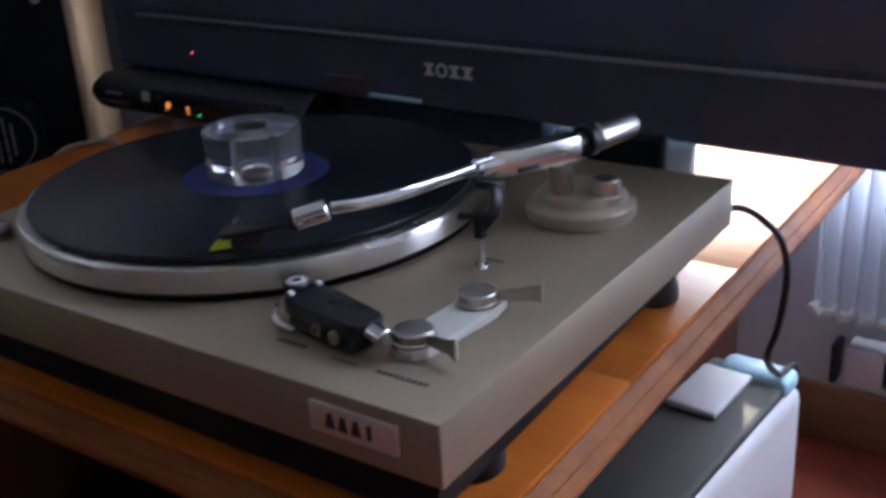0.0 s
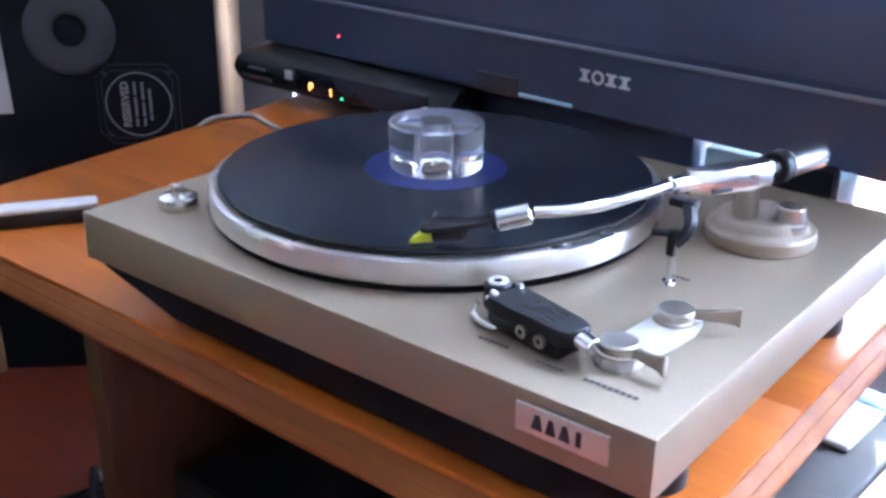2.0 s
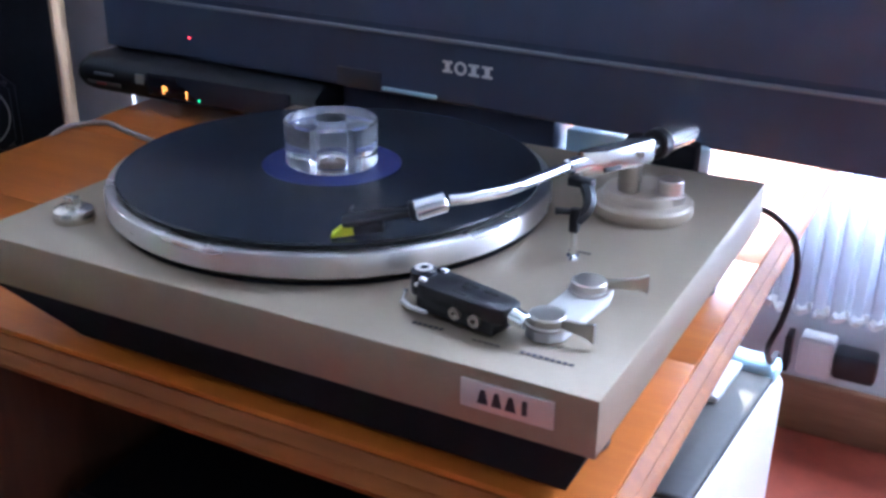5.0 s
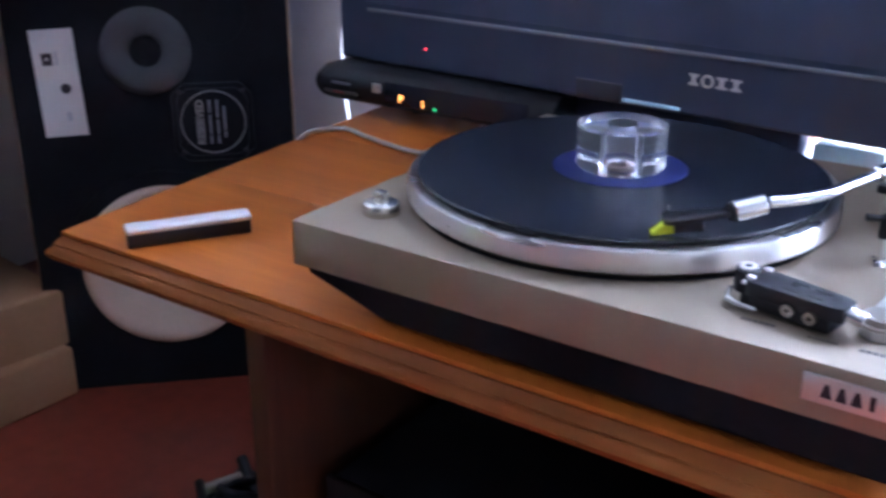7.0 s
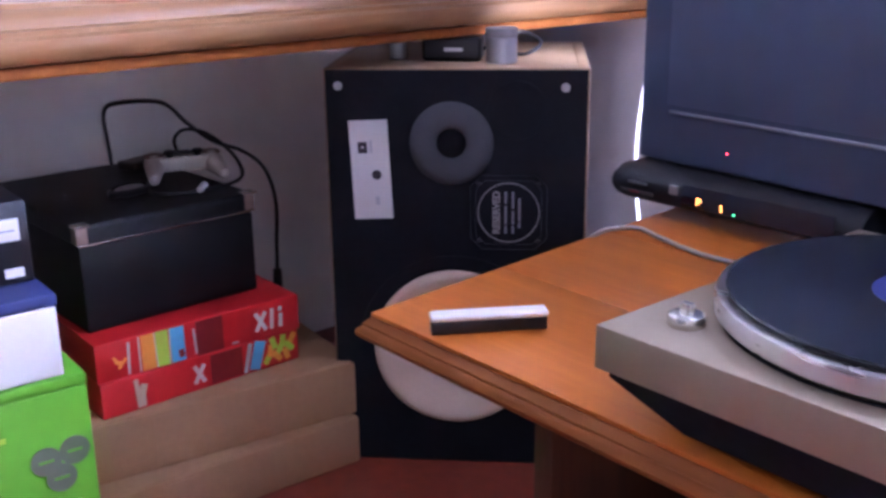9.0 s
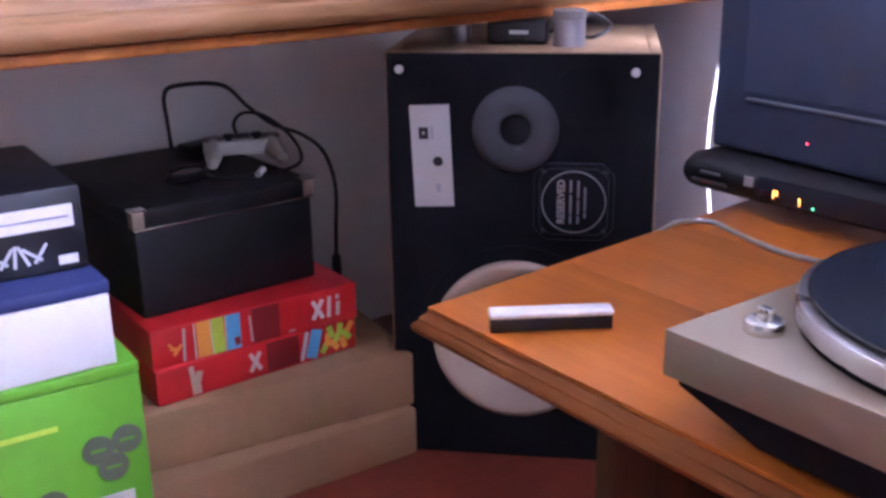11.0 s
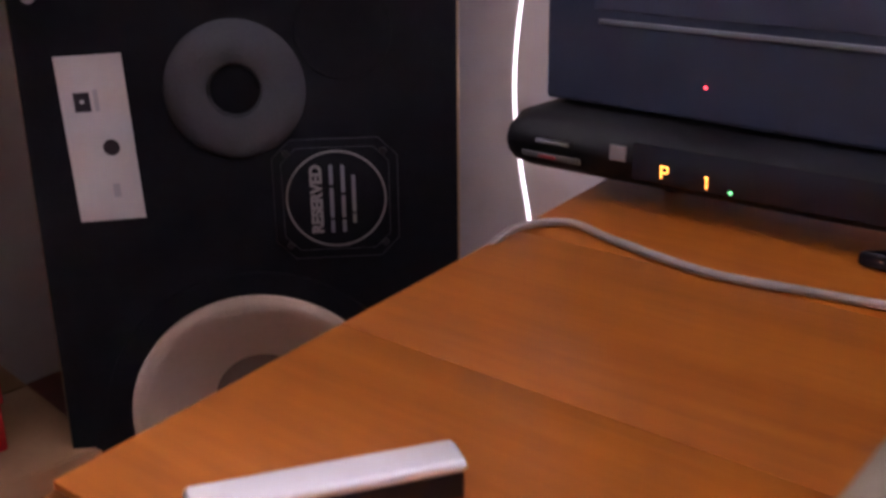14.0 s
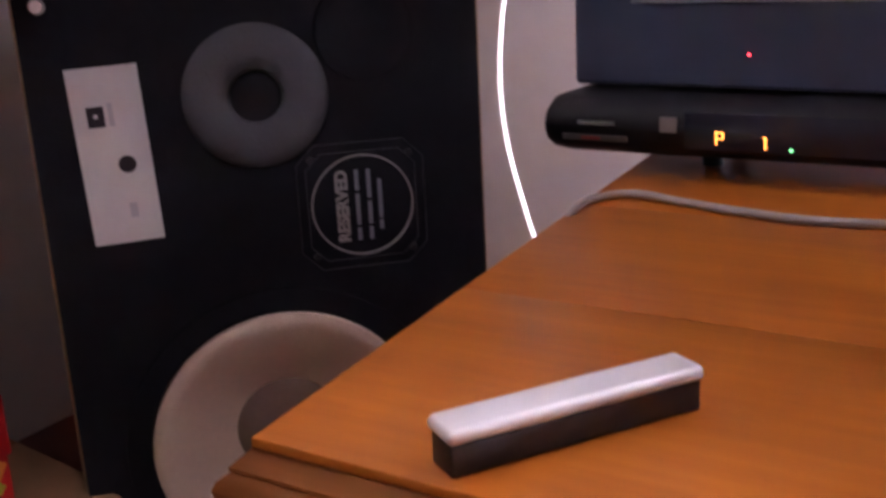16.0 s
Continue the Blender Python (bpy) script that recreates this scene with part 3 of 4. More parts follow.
    P("stylus_guard", moved(prism([(0.0330, -0.0082), (0.0480, -0.0082), (0.0480, -0.0068), (0.0375, -0.0004), (0.0330, -0.0010)], -0.0042, 0.0042, 0.0007, m=FRONT), H), M_YELLOW, hs, "fluorescent yellow stylus grip")
    # arm rest with cueing rod
    rest = P("arm_rest", rod((0.144, 0.156, PZ), (0.144, 0.156, 0.516), 0.0020), M_CHROME, label="chrome arm rest post with black clip")
    P("post_foot", lathe([(0, 0), (0.0045, 0), (0.004, 0.002), (0, 0.002)], 20, pose(0.144, 0.156, PZ)), M_CHROME, rest)
    cl = box(0.1410, 0.1470, 0.1530, 0.1590, 0.5140, 0.5300, 0.0012)
    rod((0.1440, 0.1560, 0.5272), (0.1325, 0.1505, 0.5278), 0.0021, 0.0024, 0.0005, 10, cl)
    tube([(0.1450, 0.1565, 0.5215), (0.1505, 0.1610, 0.5290), (0.1490, 0.1660, 0.5355), (0.1435, 0.1725, 0.5410)], 0.0043, 6, 3, cl)
    box(0.1325, 0.1490, 0.1685, 0.1775, 0.5385, 0.5440, 0.0012, bm=cl)
    P("clip", cl, M_BLACK, rest, "black plastic arm clip")
    # lever plate
    lp = P("lever_plate", prism([(0.1585, 0.052), (0.1610, 0.0445), (0.1680, 0.0400), (0.1760, 0.0410), (0.1815, 0.0470), (0.1880, 0.1020), (0.1855, 0.1160), (0.1640, 0.1190)], PZ, PZ + 0.0055, 0.0008), M_LIGHTPLATE, label="pale grey lever plate")
    for (x, y, a, ln) in ((0.1700, 0.0520, -12, 0.030), (0.1745, 0.1040, 28, 0.034)):
        k = P("lever_knob", lathe([(0, 0), (0.0118, 0), (0.0118, 0.0016), (0.0104, 0.0022), (0.0104, 0.0062), (0.0096, 0.0070), (0, 0.0070)], 36, pose(x, y, PZ + 0.0057)), M_SATIN, lp, "satin metal lever knob")
        P("lever", moved(prism([(0.008, 0.002), (ln - 0.004, 0.0010), (ln, -0.001), (ln, 0.0105), (ln - 0.006, 0.0085), (0.008, 0.0065)], -0.0016, 0.0016, 0.0005), Matrix.Translation((x, y, PZ + 0.0055)) @ Matrix.Rotation(radians(a), 4, "Z") @ FRONT), M_SATIN, k)
    return t


turntable()


def record_set():
    c = pose(-0.0495, 0.1745, PZ + 0.024)
    r = thing("vinyl_record", c, "black vinyl record with a dark blue label on the platter", "record")
    part("disc", lathe([(0.0036, 0.0), (0.1495, 0.0), (0.1505, 0.0006), (0.1495, 0.0018), (0.145, 0.0014), (0.060, 0.0014), (0.0525, 0.0018), (0.0036, 0.0018), (0.0036, 0.0)], 128), M_VINYL, r)
    part("label", lathe([(0.004, 0.0019), (0.050, 0.0019), (0.050, 0.0022), (0.004, 0.0022), (0.004, 0.0019)], 64), M_LABEL, r, "dark blue paper centre label")
    part("spindle", rod((0, 0, -0.002), (0, 0, 0.008), 0.0034, 0.003, 0.0005), M_CHROME, r)
    w = thing("record_weight", pose(-0.0495, 0.1745, PZ + 0.0264), "clear acrylic record weight on the label", "record weight")
    part("block", lathe([(0.0115, 0.0), (0.0310, 0.0), (0.0330, 0.0022), (0.0332, 0.0315), (0.0322, 0.0328), (0.0315, 0.0330), (0.0125, 0.0330), (0.0115, 0.0320), (0.0115, 0.0)], 72), M_PUCK, w, "clear acrylic ring block with chamfered edges")
    part("bush", lathe([(0.0042, 0.0002), (0.0100, 0.0002), (0.0100, 0.0030), (0.0085, 0.0036), (0.0042, 0.0036), (0.0042, 0.0002)], 32), M_DUST, w, "small brown centre bush")


record_set()


def spare_headshell():
    t = thing("headshell", pose(0.128, 0.0445, PZ), "spare black headshell with cartridge lying on the plinth", "headshell")
    ang = math.atan2(-0.012, 0.052)
    R = Matrix.Rotation(ang, 4, "Z") @ Matrix.Diagonal((1.10, 1.22, 1.05, 1))

    def P(name, b, m, label="", parent=None):
        return part(name, moved(b, R), m, parent or t, label)

    P("body", prism([(-0.027, -0.0100), (-0.022, -0.0104), (0.020, -0.0084), (0.0255, -0.0062), (0.0255, 0.0062), (0.020, 0.0084), (-0.022, 0.0104), (-0.027, 0.0100)], 0.0095, 0.0180, 0.0008), M_BLACK, "black slotted shell")
    P("cartridge", prism([(-0.025, -0.0092), (0.020, -0.0080), (0.020, 0.0080), (-0.025, 0.0092)], 0.0022, 0.0094, 0.0008), M_BLACK)
    P("stylus", box(-0.033, -0.0255, -0.0045, 0.0045, 0.0, 0.0072, 0.001), M_BLACK)
    n = P("nose", lathe([(0, 0.0065), (0.0062, 0.0065), (0.0066, 0.0080), (0.0066, 0.0190), (0.0058, 0.0200), (0, 0.0200)], 28, pose(-0.0335, 0.0015, 0)), M_BLACK)
    P("nose_ring", lathe([(0.0024, 0.0201), (0.0046, 0.0201), (0.0046, 0.0209), (0.0024, 0.0209), (0.0024, 0.0201)], 28, pose(-0.0335, 0.0015, 0)), M_SILVERBACK, "", n)
    P("nose_screw", lathe([(0, 0.0201), (0.0015, 0.0201), (0.0015, 0.0206), (0, 0.0206)], 16, pose(-0.0335, 0.0015, 0)), M_CHROME, "", n)
    for x, y, z in ((-0.0268, -0.0062, 0.0188), (-0.0262, 0.0080, 0.0188), (-0.0292, -0.0070, 0.0150)):
        P("terminal", box(x - 0.0016, x + 0.0024, y - 0.0012, y + 0.0012, z - 0.0010, z + 0.0009, 0.0004), M_SILVERBACK, "bright terminal clip")
    P("finger_lift", prism([(-0.0385, -0.0080), (-0.0370, -0.0115), (-0.0300, -0.0135), (-0.0200, -0.0128), (-0.0180, -0.0112), (-0.0290, -0.0116), (-0.0350, -0.0095)], 0.0030, 0.0052, 0.0005), M_SILVERBACK, "bent chrome finger lift")
    P("lift_post", rod((-0.0375, -0.0092, 0.0052), (-0.0360, -0.0086, 0.0105), 0.0013, 0.0013, 0.0003, 10), M_CHROME)
    P("collar", rod((0.0257, 0, 0.0135), (0.0345, 0, 0.0122), 0.0046, 0.0042, 0.0006), M_CHROME, "chrome bayonet collar")
    for x in (-0.002, 0.0105):
        P("screw", lathe([(0.0016, 0.0), (0.0034, 0.0), (0.0034, 0.0020), (0.0016, 0.0020), (0.0016, 0.0)], 18, along((x, -0.0086, 0.0085), (x, -0.0108, 0.0085))), M_SATIN)
    for x, y in ((-0.004, 0.0045), (-0.004, -0.0045), (0.009, 0.0038), (0.009, -0.0038)):
        P("slot", box(x - 0.0045, x + 0.0045, y - 0.0009, y + 0.0009, 0.0180, 0.0183, 0.0001), M_RUBBER)
    P("top_screw", rod((-0.006, 0.002, 0.0180), (-0.006, 0.002, 0.0188), 0.0020, 0.0020, 0.0003, 14), M_RUBBER)


spare_headshell()


# ---- television, receiver and what stands under it ----
def television():
    t = thing("television", pose(-0.095, 0.53, TOP, 0, 0, -3.5), "large black flat television, switched off, with a red standby light", "television")
    T = Matrix.Translation((0.095, -0.53, -TOP))

    def P(name, b, m, parent=None, label=""):
        return part(name, moved(b, T), m, parent or t, label)

    x0, x1, z0, z1, yf = -0.605, 0.402, 0.483, 1.105, 0.482
    bz = box(x0, x1, yf, yf + 0.03, z0, z1, 0.004, 3)
    box(x0 + 0.06, x1 - 0.06, yf + 0.029, yf + 0.125, z0 + 0.02, z1 - 0.06, 0.012, 3, bz)
    P("cabinet", bz, M_TVBODY, label="black plastic cabinet, colour lifted to blue for lens haze")
    P("screen", box(x0 + 0.045, x1 - 0.045, yf - 0.0016, yf + 0.001, 0.556, z1 - 0.04, 0.0006), M_SCREEN, label="switched-off screen, colour lifted to blue for lens haze")
    P("trim", box(x0 + 0.05, x1 - 0.05, yf - 0.0035, yf + 0.001, 0.5455, 0.5490, 0.0008), M_TVLINE, label="thin grey line under the screen")
    # maker's mark as four plain pale shapes
    for i, (w, k) in enumerate(((0.0105, 0), (0.0135, 1), (0.0115, 2), (0.0115, 3))):
        x = -0.1155 + i * 0.0150
        if k == 1:
            b = lathe([(0.0042, 0), (0.0068, 0), (0.0068, 0.0008), (0.0042, 0.0008), (0.0042, 0)], 24, Matrix.Translation((x, yf - 0.0008, 0.5215)) @ FRONT)
        else:
            b = box(x - w / 2, x + w / 2, yf - 0.0018, yf - 0.0006, 0.5157, 0.5180)
            box(x - w / 2, x + w / 2, yf - 0.0018, yf - 0.0006, 0.5250, 0.5273, bm=b)
            box(x - w * 0.22, x + w * 0.22, yf - 0.0018, yf - 0.0006, 0.5182, 0.5248, bm=b)
        P("mark", b, M_SILVERINK)
    P("standby_light", rod((-0.464, yf + 0.001, 0.5085), (-0.464, yf - 0.0012, 0.5085), 0.0010, 0.0009, 0.0002, 14), G_REDLED, label="small red standby light")
    P("sensor_window", box(-0.252, -0.196, yf - 0.0022, yf + 0.001, 0.484, 0.5045, 0.001), M_SENSOR, label="dark grey sensor window")
    # Pale strip added in place of the bright gap below the bezel.
    P("bright_gap_strip", box(-0.194, -0.128, yf - 0.003, yf + 0.001, 0.4865, 0.4905, 0.0012), M_PALEBLUE, label="pale strip added for the bright gap under the television")
    P("neck", box(-0.31, -0.012, 0.515, 0.560, TOP + 0.012, z0 + 0.04, 0.004), M_TVBODY)
    P("stand_foot", prism([(-0.33, 0.44), (0.02, 0.44), (0.06, 0.50), (0.06, 0.62), (-0.25, 0.62), (-0.25, 0.50)], TOP, TOP + 0.012, 0.003), M_GLOSS, label="glossy black stand foot")


television()


def receiver():
    t = thing("set_top_box", pose(-0.44, 0.55, TOP), "black set-top receiver with a lit orange display below the television", "receiver")
    T = Matrix.Translation((0.44, -0.55, -TOP))

    def P(name, b, m, parent=None, label=""):
        return part(name, moved(b, T), m, parent or t, label)

    n = 12
    y0, y1, z0, z1 = 0.467, 0.640, 0.4370, 0.4855
    prof = [(0.466 + 0.0 + 0.016 * (1 - math.cos(a)), 0.459 - 0.0220 * math.sin(a)) for a in [math.pi / 2 * k / n for k in range(n + 1)]]
    poly = [(y1, z0), *[(y, z) for y, z in prof[::-1]], (0.470, 0.469), (0.486, 0.4800), (y1, 0.4800)]
    b = bmesh.new()
    xs = (-0.612, -0.607, -0.594, -0.27)
    ins = (0.012, 0.004, 0.0, 0.0)
    cy, cz = 0.55, 0.4615
    rings = [[b.verts.new((x, cy + (y - cy) * (1 - k * 2.2), cz + (z - cz) * (1 - k * 18))) for y, z in poly] for x, k in zip(xs, ins)]
    for a, c in zip(rings, rings[1:]):
        for i in range(len(poly)):
            j = (i + 1) % len(poly)
            b.faces.new((a[i], a[j], c[j], c[i]))
    b.faces.new(rings[0])
    b.faces.new(rings[-1][::-1])
    bmesh.ops.recalc_face_normals(b, faces=b.faces[:])
    P("casing", b, M_RECEIVER, label="rounded black casing")
    yf = 0.4650
    dp = P("display", box(-0.500, -0.300, yf, yf + 0.003, 0.445, 0.472, 0.0008), M_GLOSS, label="glossy display window")
    d = box(-0.4768, -0.4761, yf - 0.0008, yf - 0.0002, 0.4498, 0.4590)
    for za in (0.4536, 0.4581):
        box(-0.4760, -0.4721, yf - 0.0008, yf - 0.0002, za, za + 0.0006, bm=d)
    box(-0.4720, -0.4713, yf - 0.0008, yf - 0.0002, 0.4540, 0.4587, bm=d)
    P("digit", d, G_ORANGE, dp, "lit orange letter P")
    d = box(-0.4424, -0.4416, yf - 0.0008, yf - 0.0002, 0.4482, 0.4522)
    box(-0.4424, -0.4416, yf - 0.0008, yf - 0.0002, 0.4528, 0.4568, bm=d)
    box(-0.4438, -0.4425, yf - 0.0008, yf - 0.0002, 0.4556, 0.4563, bm=d)
    P("digit", d, G_ORANGE, dp, "lit orange figure 1")
    P("status_light", rod((-0.4245, yf + 0.001, 0.4485), (-0.4245, yf - 0.001, 0.4485), 0.0014, 0.0012, 0.0003, 12), G_GREEN, dp, "small green light")
    P("square_mark", box(-0.5185, -0.5060, yf, yf + 0.003, 0.4565, 0.4675, 0.0004), M_GREYTAPE, label="small silver square sticker")
    P("sticker", box(-0.5960, -0.5440, yf + 0.0005, yf + 0.004, 0.4475, 0.4520, 0.0004), M_CASETOP, label="narrow grey sticker")
    P("sticker_mark", box(-0.5800, -0.5650, yf - 0.0002, yf + 0.004, 0.4485, 0.4510), M_DARKRED)
    P("print_bar", box(-0.5830, -0.5540, yf - 0.0001, yf + 0.003, 0.4600, 0.4625), M_TVLINE)
    for x in (-0.50, -0.30):
        for y in (0.535, 0.61):
            P("foot", lathe([(0, 0), (0.008, 0), (0.008, 0.017), (0, 0.0175)], 20, pose(x, y, TOP)), M_BLACK)


receiver()


def cables():
    solid("cable", tube([(-0.545, 0.335, 0.405), (-0.537, 0.362, 0.424), (-0.534, 0.395, 0.4235), (-0.515, 0.411, 0.4235), (-0.477, 0.399, 0.4235), (-0.432, 0.387, 0.4235), (-0.393, 0.381, 0.4235), (-0.345, 0.388, 0.4235), (-0.29, 0.397, 0.4235), (-0.20, 0.42, 0.4235)], 0.0029, 10, 8),
          M_CABLE, "greyish white cable lying across the table", "cable")
    # White cord whose brightness comes from the emission added to its material.
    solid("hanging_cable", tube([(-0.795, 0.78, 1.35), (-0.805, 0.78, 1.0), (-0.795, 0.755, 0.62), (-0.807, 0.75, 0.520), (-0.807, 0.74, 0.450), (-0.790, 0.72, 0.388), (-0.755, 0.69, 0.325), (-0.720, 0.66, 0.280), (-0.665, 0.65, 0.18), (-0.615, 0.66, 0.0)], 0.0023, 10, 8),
          M_CABLE_W, "white cord hanging beside the television, with an added glow", "light cord", m=pose(0.006, 0.005, 0))
    solid("cable", tube([(0.190, 0.375, 0.455), (0.209, 0.410, 0.458), (0.232, 0.418, 0.444), (0.242, 0.424, 0.425), (0.2445, 0.428, 0.395), (0.238, 0.436, 0.352), (0.228, 0.448, 0.316), (0.224, 0.50, 0.275), (0.222, 0.562, 0.245), (0.215, 0.60, 0.10), (0.21, 0.62, 0.0036)], 0.0029, 10, 8),
          M_BLACK, "black power cord hanging over the table edge", "cable")
    b = box(-0.020, 0.020, -0.013, 0.013, 0, 0.067, 0.007, 3)
    for v in b.verts:
        v.co += Vector((noise.noise(v.co * 60), noise.noise(v.co * 60 + Vector((9, 0, 0))), noise.noise(v.co * 60 + Vector((0, 9, 0))))) * 0.004
        v.co.z = max(v.co.z, 0)
    solid("folded_bag", b, M_PALEBLUE, "crumpled pale blue plastic bag behind the turntable", "bag", m=pose(0.134, 0.462, TOP, 0, 0, 8))
    # Pale block added where a bright gap shows below the television.
    solid("pale_gap_block", box(-0.034, 0.034, -0.025, 0.025, 0, 0.050, 0.003), M_PALEBLUE, "pale blue block added for a bright gap under the television", "case", m=pose(0.035, 0.53, TOP + 0.0002))


cables()


def brush():
    t = thing("record_brush", pose(-0.4045, 0.0640, TOP, 0, 0, 57.4), "record cleaning brush with black body and silver back", "brush")
    part("body", box(-0.0530, 0.0530, -0.0080, 0.0080, 0, 0.0124, 0.0012), M_BLACK, t, "black velvet body")
    part("back", box(-0.0542, 0.0542, -0.0097, 0.0097, 0.0125, 0.0185, 0.0028, 4), M_SILVERBACK, t, "silver metal back")


brush()


# ---- loudspeaker in the corner ----
def pierced_board(w, z0, z1, s, z, r, n=72):
    """A board in x, z with one round hole, 18 mm thick."""
    b = bmesh.new()
    outer = [b.verts.new((x, -0.006, h)) for x, h in ((-w, z0), (w, z0), (w, z1), (-w, z1))]
    inner = [b.verts.new((s + r * math.cos(2 * math.pi * i / n), -0.006, z + r * math.sin(2 * math.pi * i / n))) for i in range(n)]
    edges = [b.edges.new((lp[i], lp[(i + 1) % len(lp)])) for lp in (outer, inner) for i in range(len(lp))]
    bmesh.ops.triangle_fill(b, edges=edges, use_beauty=True)
    ext = bmesh.ops.extrude_face_region(b, geom=b.faces[:])
    for v in ext["geom"]:
        if isinstance(v, bmesh.types.BMVert):
            v.co.y = 0.0115
    bmesh.ops.recalc_face_normals(b, faces=b.faces[:])
    return b


def loudspeaker():
    yaw = math.degrees(math.atan2(0.255, 0.257))
    t = thing("loudspeaker", pose(-0.8215, 0.3845, 0, 0, 0, yaw), "big old three-way floor loudspeaker with black baffle and wood sides", "loudspeaker")
    H, W, D = 0.588, 0.181, 0.325

    def disc(name, prof, s, z, m, parent=None, label="", n=56):
        return part(name, lathe(prof, n, Matrix.Translation((s, 0, z)) @ FRONT), m, parent or t, label)

    part("side_panel", box(-W, -W + 0.016, 0.0, D, 0, H, 0.0015), M_VENEER, t, "light wood veneer side")
    part("side_panel", box(W - 0.016, W, 0.0, D, 0, H, 0.0015), M_VENEER, t, "light wood veneer side")
    part("top_panel", box(-W + 0.0162, W - 0.0162, 0.0, D, H - 0.016, H, 0.001), M_VENEER, t, "light wood veneer top")
    part("bottom_panel", box(-W + 0.0162, W - 0.0162, 0.012, D, 0.0, 0.016, 0.001), M_VENEER, t)
    part("back_panel", box(-W + 0.0162, W - 0.0162, D - 0.014, D, 0.0162, H - 0.0162), M_VENEER, t)
    part("baffle", pierced_board(W - 0.003, 0.001, H - 0.002, -0.003, 0.185, 0.1175), M_BLACKMATT, t, "flat black front baffle")
    tw = disc("tweeter_ring", [(0.0200, 0.006), (0.0225, 0.012), (0.030, 0.0165), (0.045, 0.0165), (0.0545, 0.012), (0.0580, 0.0063), (0.0200, 0.0061)], -0.006, 0.486, M_FELT, None, "soft grey foam ring")
    disc("dome", [(0.0205, 0.0062), (0.013, 0.0085), (0.006, 0.0105), (0, 0.011)], -0.006, 0.486, M_BLACKMATT, tw)
    po = disc("horn", [(0.0405, 0.006), (0.0400, 0.0075), (0.0370, 0.0080), (0.0345, 0.0070), (0.030, 0.0064), (0, 0.0062)], 0.084, 0.532, M_BLACKMATT, None, "black round port")
    # midrange plate with a silver ring and its print
    c = 0.016
    h = 0.053
    mp = part("midrange_plate", prism([(-h + c, -h), (h - c, -h), (h, -h + c), (h, h - c), (h - c, h), (-h + c, h), (-h, h - c), (-h, -h + c)], 0.006, 0.0105, 0.0012, m=Matrix.Translation((0.073, 0, 0.390)) @ FRONT), M_BLACKMATT, t, "square black plate with cut corners")
    for q in (0.0, 0.0075):
        k, e = h - q, c - q * 0.4
        loop = [(-k + e, -k), (k - e, -k), (k, -k + e), (k, k - e), (k - e, k), (-k + e, k), (-k, k - e), (-k, -k + e)]
        ed = bmesh.new()
        for (xa, za), (xb, zb) in zip(loop, loop[1:] + loop[:1]):
            rod((0.073 + xa, -0.0107, 0.390 + za), (0.073 + xb, -0.0107, 0.390 + zb), 0.0003, n=6, bm=ed)
        part("edge_line", ed, M_FELT, mp, "thin clear edge")
    disc("ring", [(0.0415, 0.0106), (0.0430, 0.0106), (0.0430, 0.0116), (0.0415, 0.0116), (0.0415, 0.0106)], 0.073, 0.390, M_GREYTAPE, mp, "thin silver ring", 64)
    up = Matrix.Translation((0.073, 0, 0.390)) @ FRONT @ Matrix.Rotation(radians(90), 4, "Z")
    part("lettering", moved(words("RESERVED", 0.0135, bold=0.0006), up @ Matrix.Translation((0, 0.0165, 0.0110))), M_GREYTAPE, mp, "silver word RESERVED")
    for k, (ln, y) in enumerate(((0.060, 0.004), (0.060, -0.006), (0.044, -0.015))):
        bar = box(-ln / 2, -ln / 2 + ln * 0.18, y - 0.0016, y + 0.0016, 0.0106, 0.0110)
        x = -ln / 2 + ln * 0.22
        for w in ((0.46, 0.30), (0.34, 0.42), (0.78,))[k]:
            box(x, x + ln * w * 0.96, y - 0.0016, y + 0.0016, 0.0106, 0.0110, bm=bar)
            x += ln * w + 0.002
        part("print_bar", moved(bar, up), M_TVLINE, mp)
    for sx in (-1, 1):
        for sz in (-1, 1):
            disc("screw", [(0.0032, 0.0104), (0.0030, 0.0125), (0, 0.0128)], 0.073 + sx * 0.041, 0.390 + sz * 0.041, M_BLACK, mp, n=12)
    # woofer
    wf = disc("woofer_frame", [(0.118, 0.006), (0.140, 0.006), (0.1395, 0.008), (0.1195, 0.0085), (0.118, 0.006)], -0.003, 0.185, M_BLACKMATT, None, "thin black woofer ring", 80)
    disc("cone", [(0.1185, 0.0062), (0.1175, 0.0105), (0.1140, 0.0135), (0.1090, 0.0140), (0.1030, 0.0120), (0.094, 0.0070), (0.080, -0.0020), (0.064, -0.0120), (0.046, -0.0220), (0.046, -0.0222)], -0.003, 0.185, M_CREAM, wf, "cream paper cone with a rolled edge", 80)
    disc("dust_cap", [(0.0465, -0.0218), (0.040, -0.0180), (0.026, -0.0150), (0.012, -0.0138), (0, -0.0135)], -0.003, 0.185, M_DUST, wf, "brownish dust cap", 48)
    for s, z in ((-0.160, 0.565), (0.148, 0.563)):
        disc("grille_pin", [(0, 0.0058), (0.0058, 0.0060), (0.0062, 0.0085), (0.0050, 0.0125), (0, 0.0130)], s, z, M_WHITE, None, "white round grille peg", 20)
    # paper label
    R = Matrix.Translation((-0.1185, -0.0065, 0.4480)) @ FRONT @ Matrix.Rotation(radians(2.2), 4, "Z")
    lb = part("paper_label", moved(box(-0.027, 0.027, -0.070, 0.070, 0, 0.0006), R), M_WHITE, t, "pale paper label stuck to the baffle")
    part("print_mark", moved(box(-0.016, -0.003, 0.024, 0.040, 0.0008, 0.0012), R), M_INK, lb)
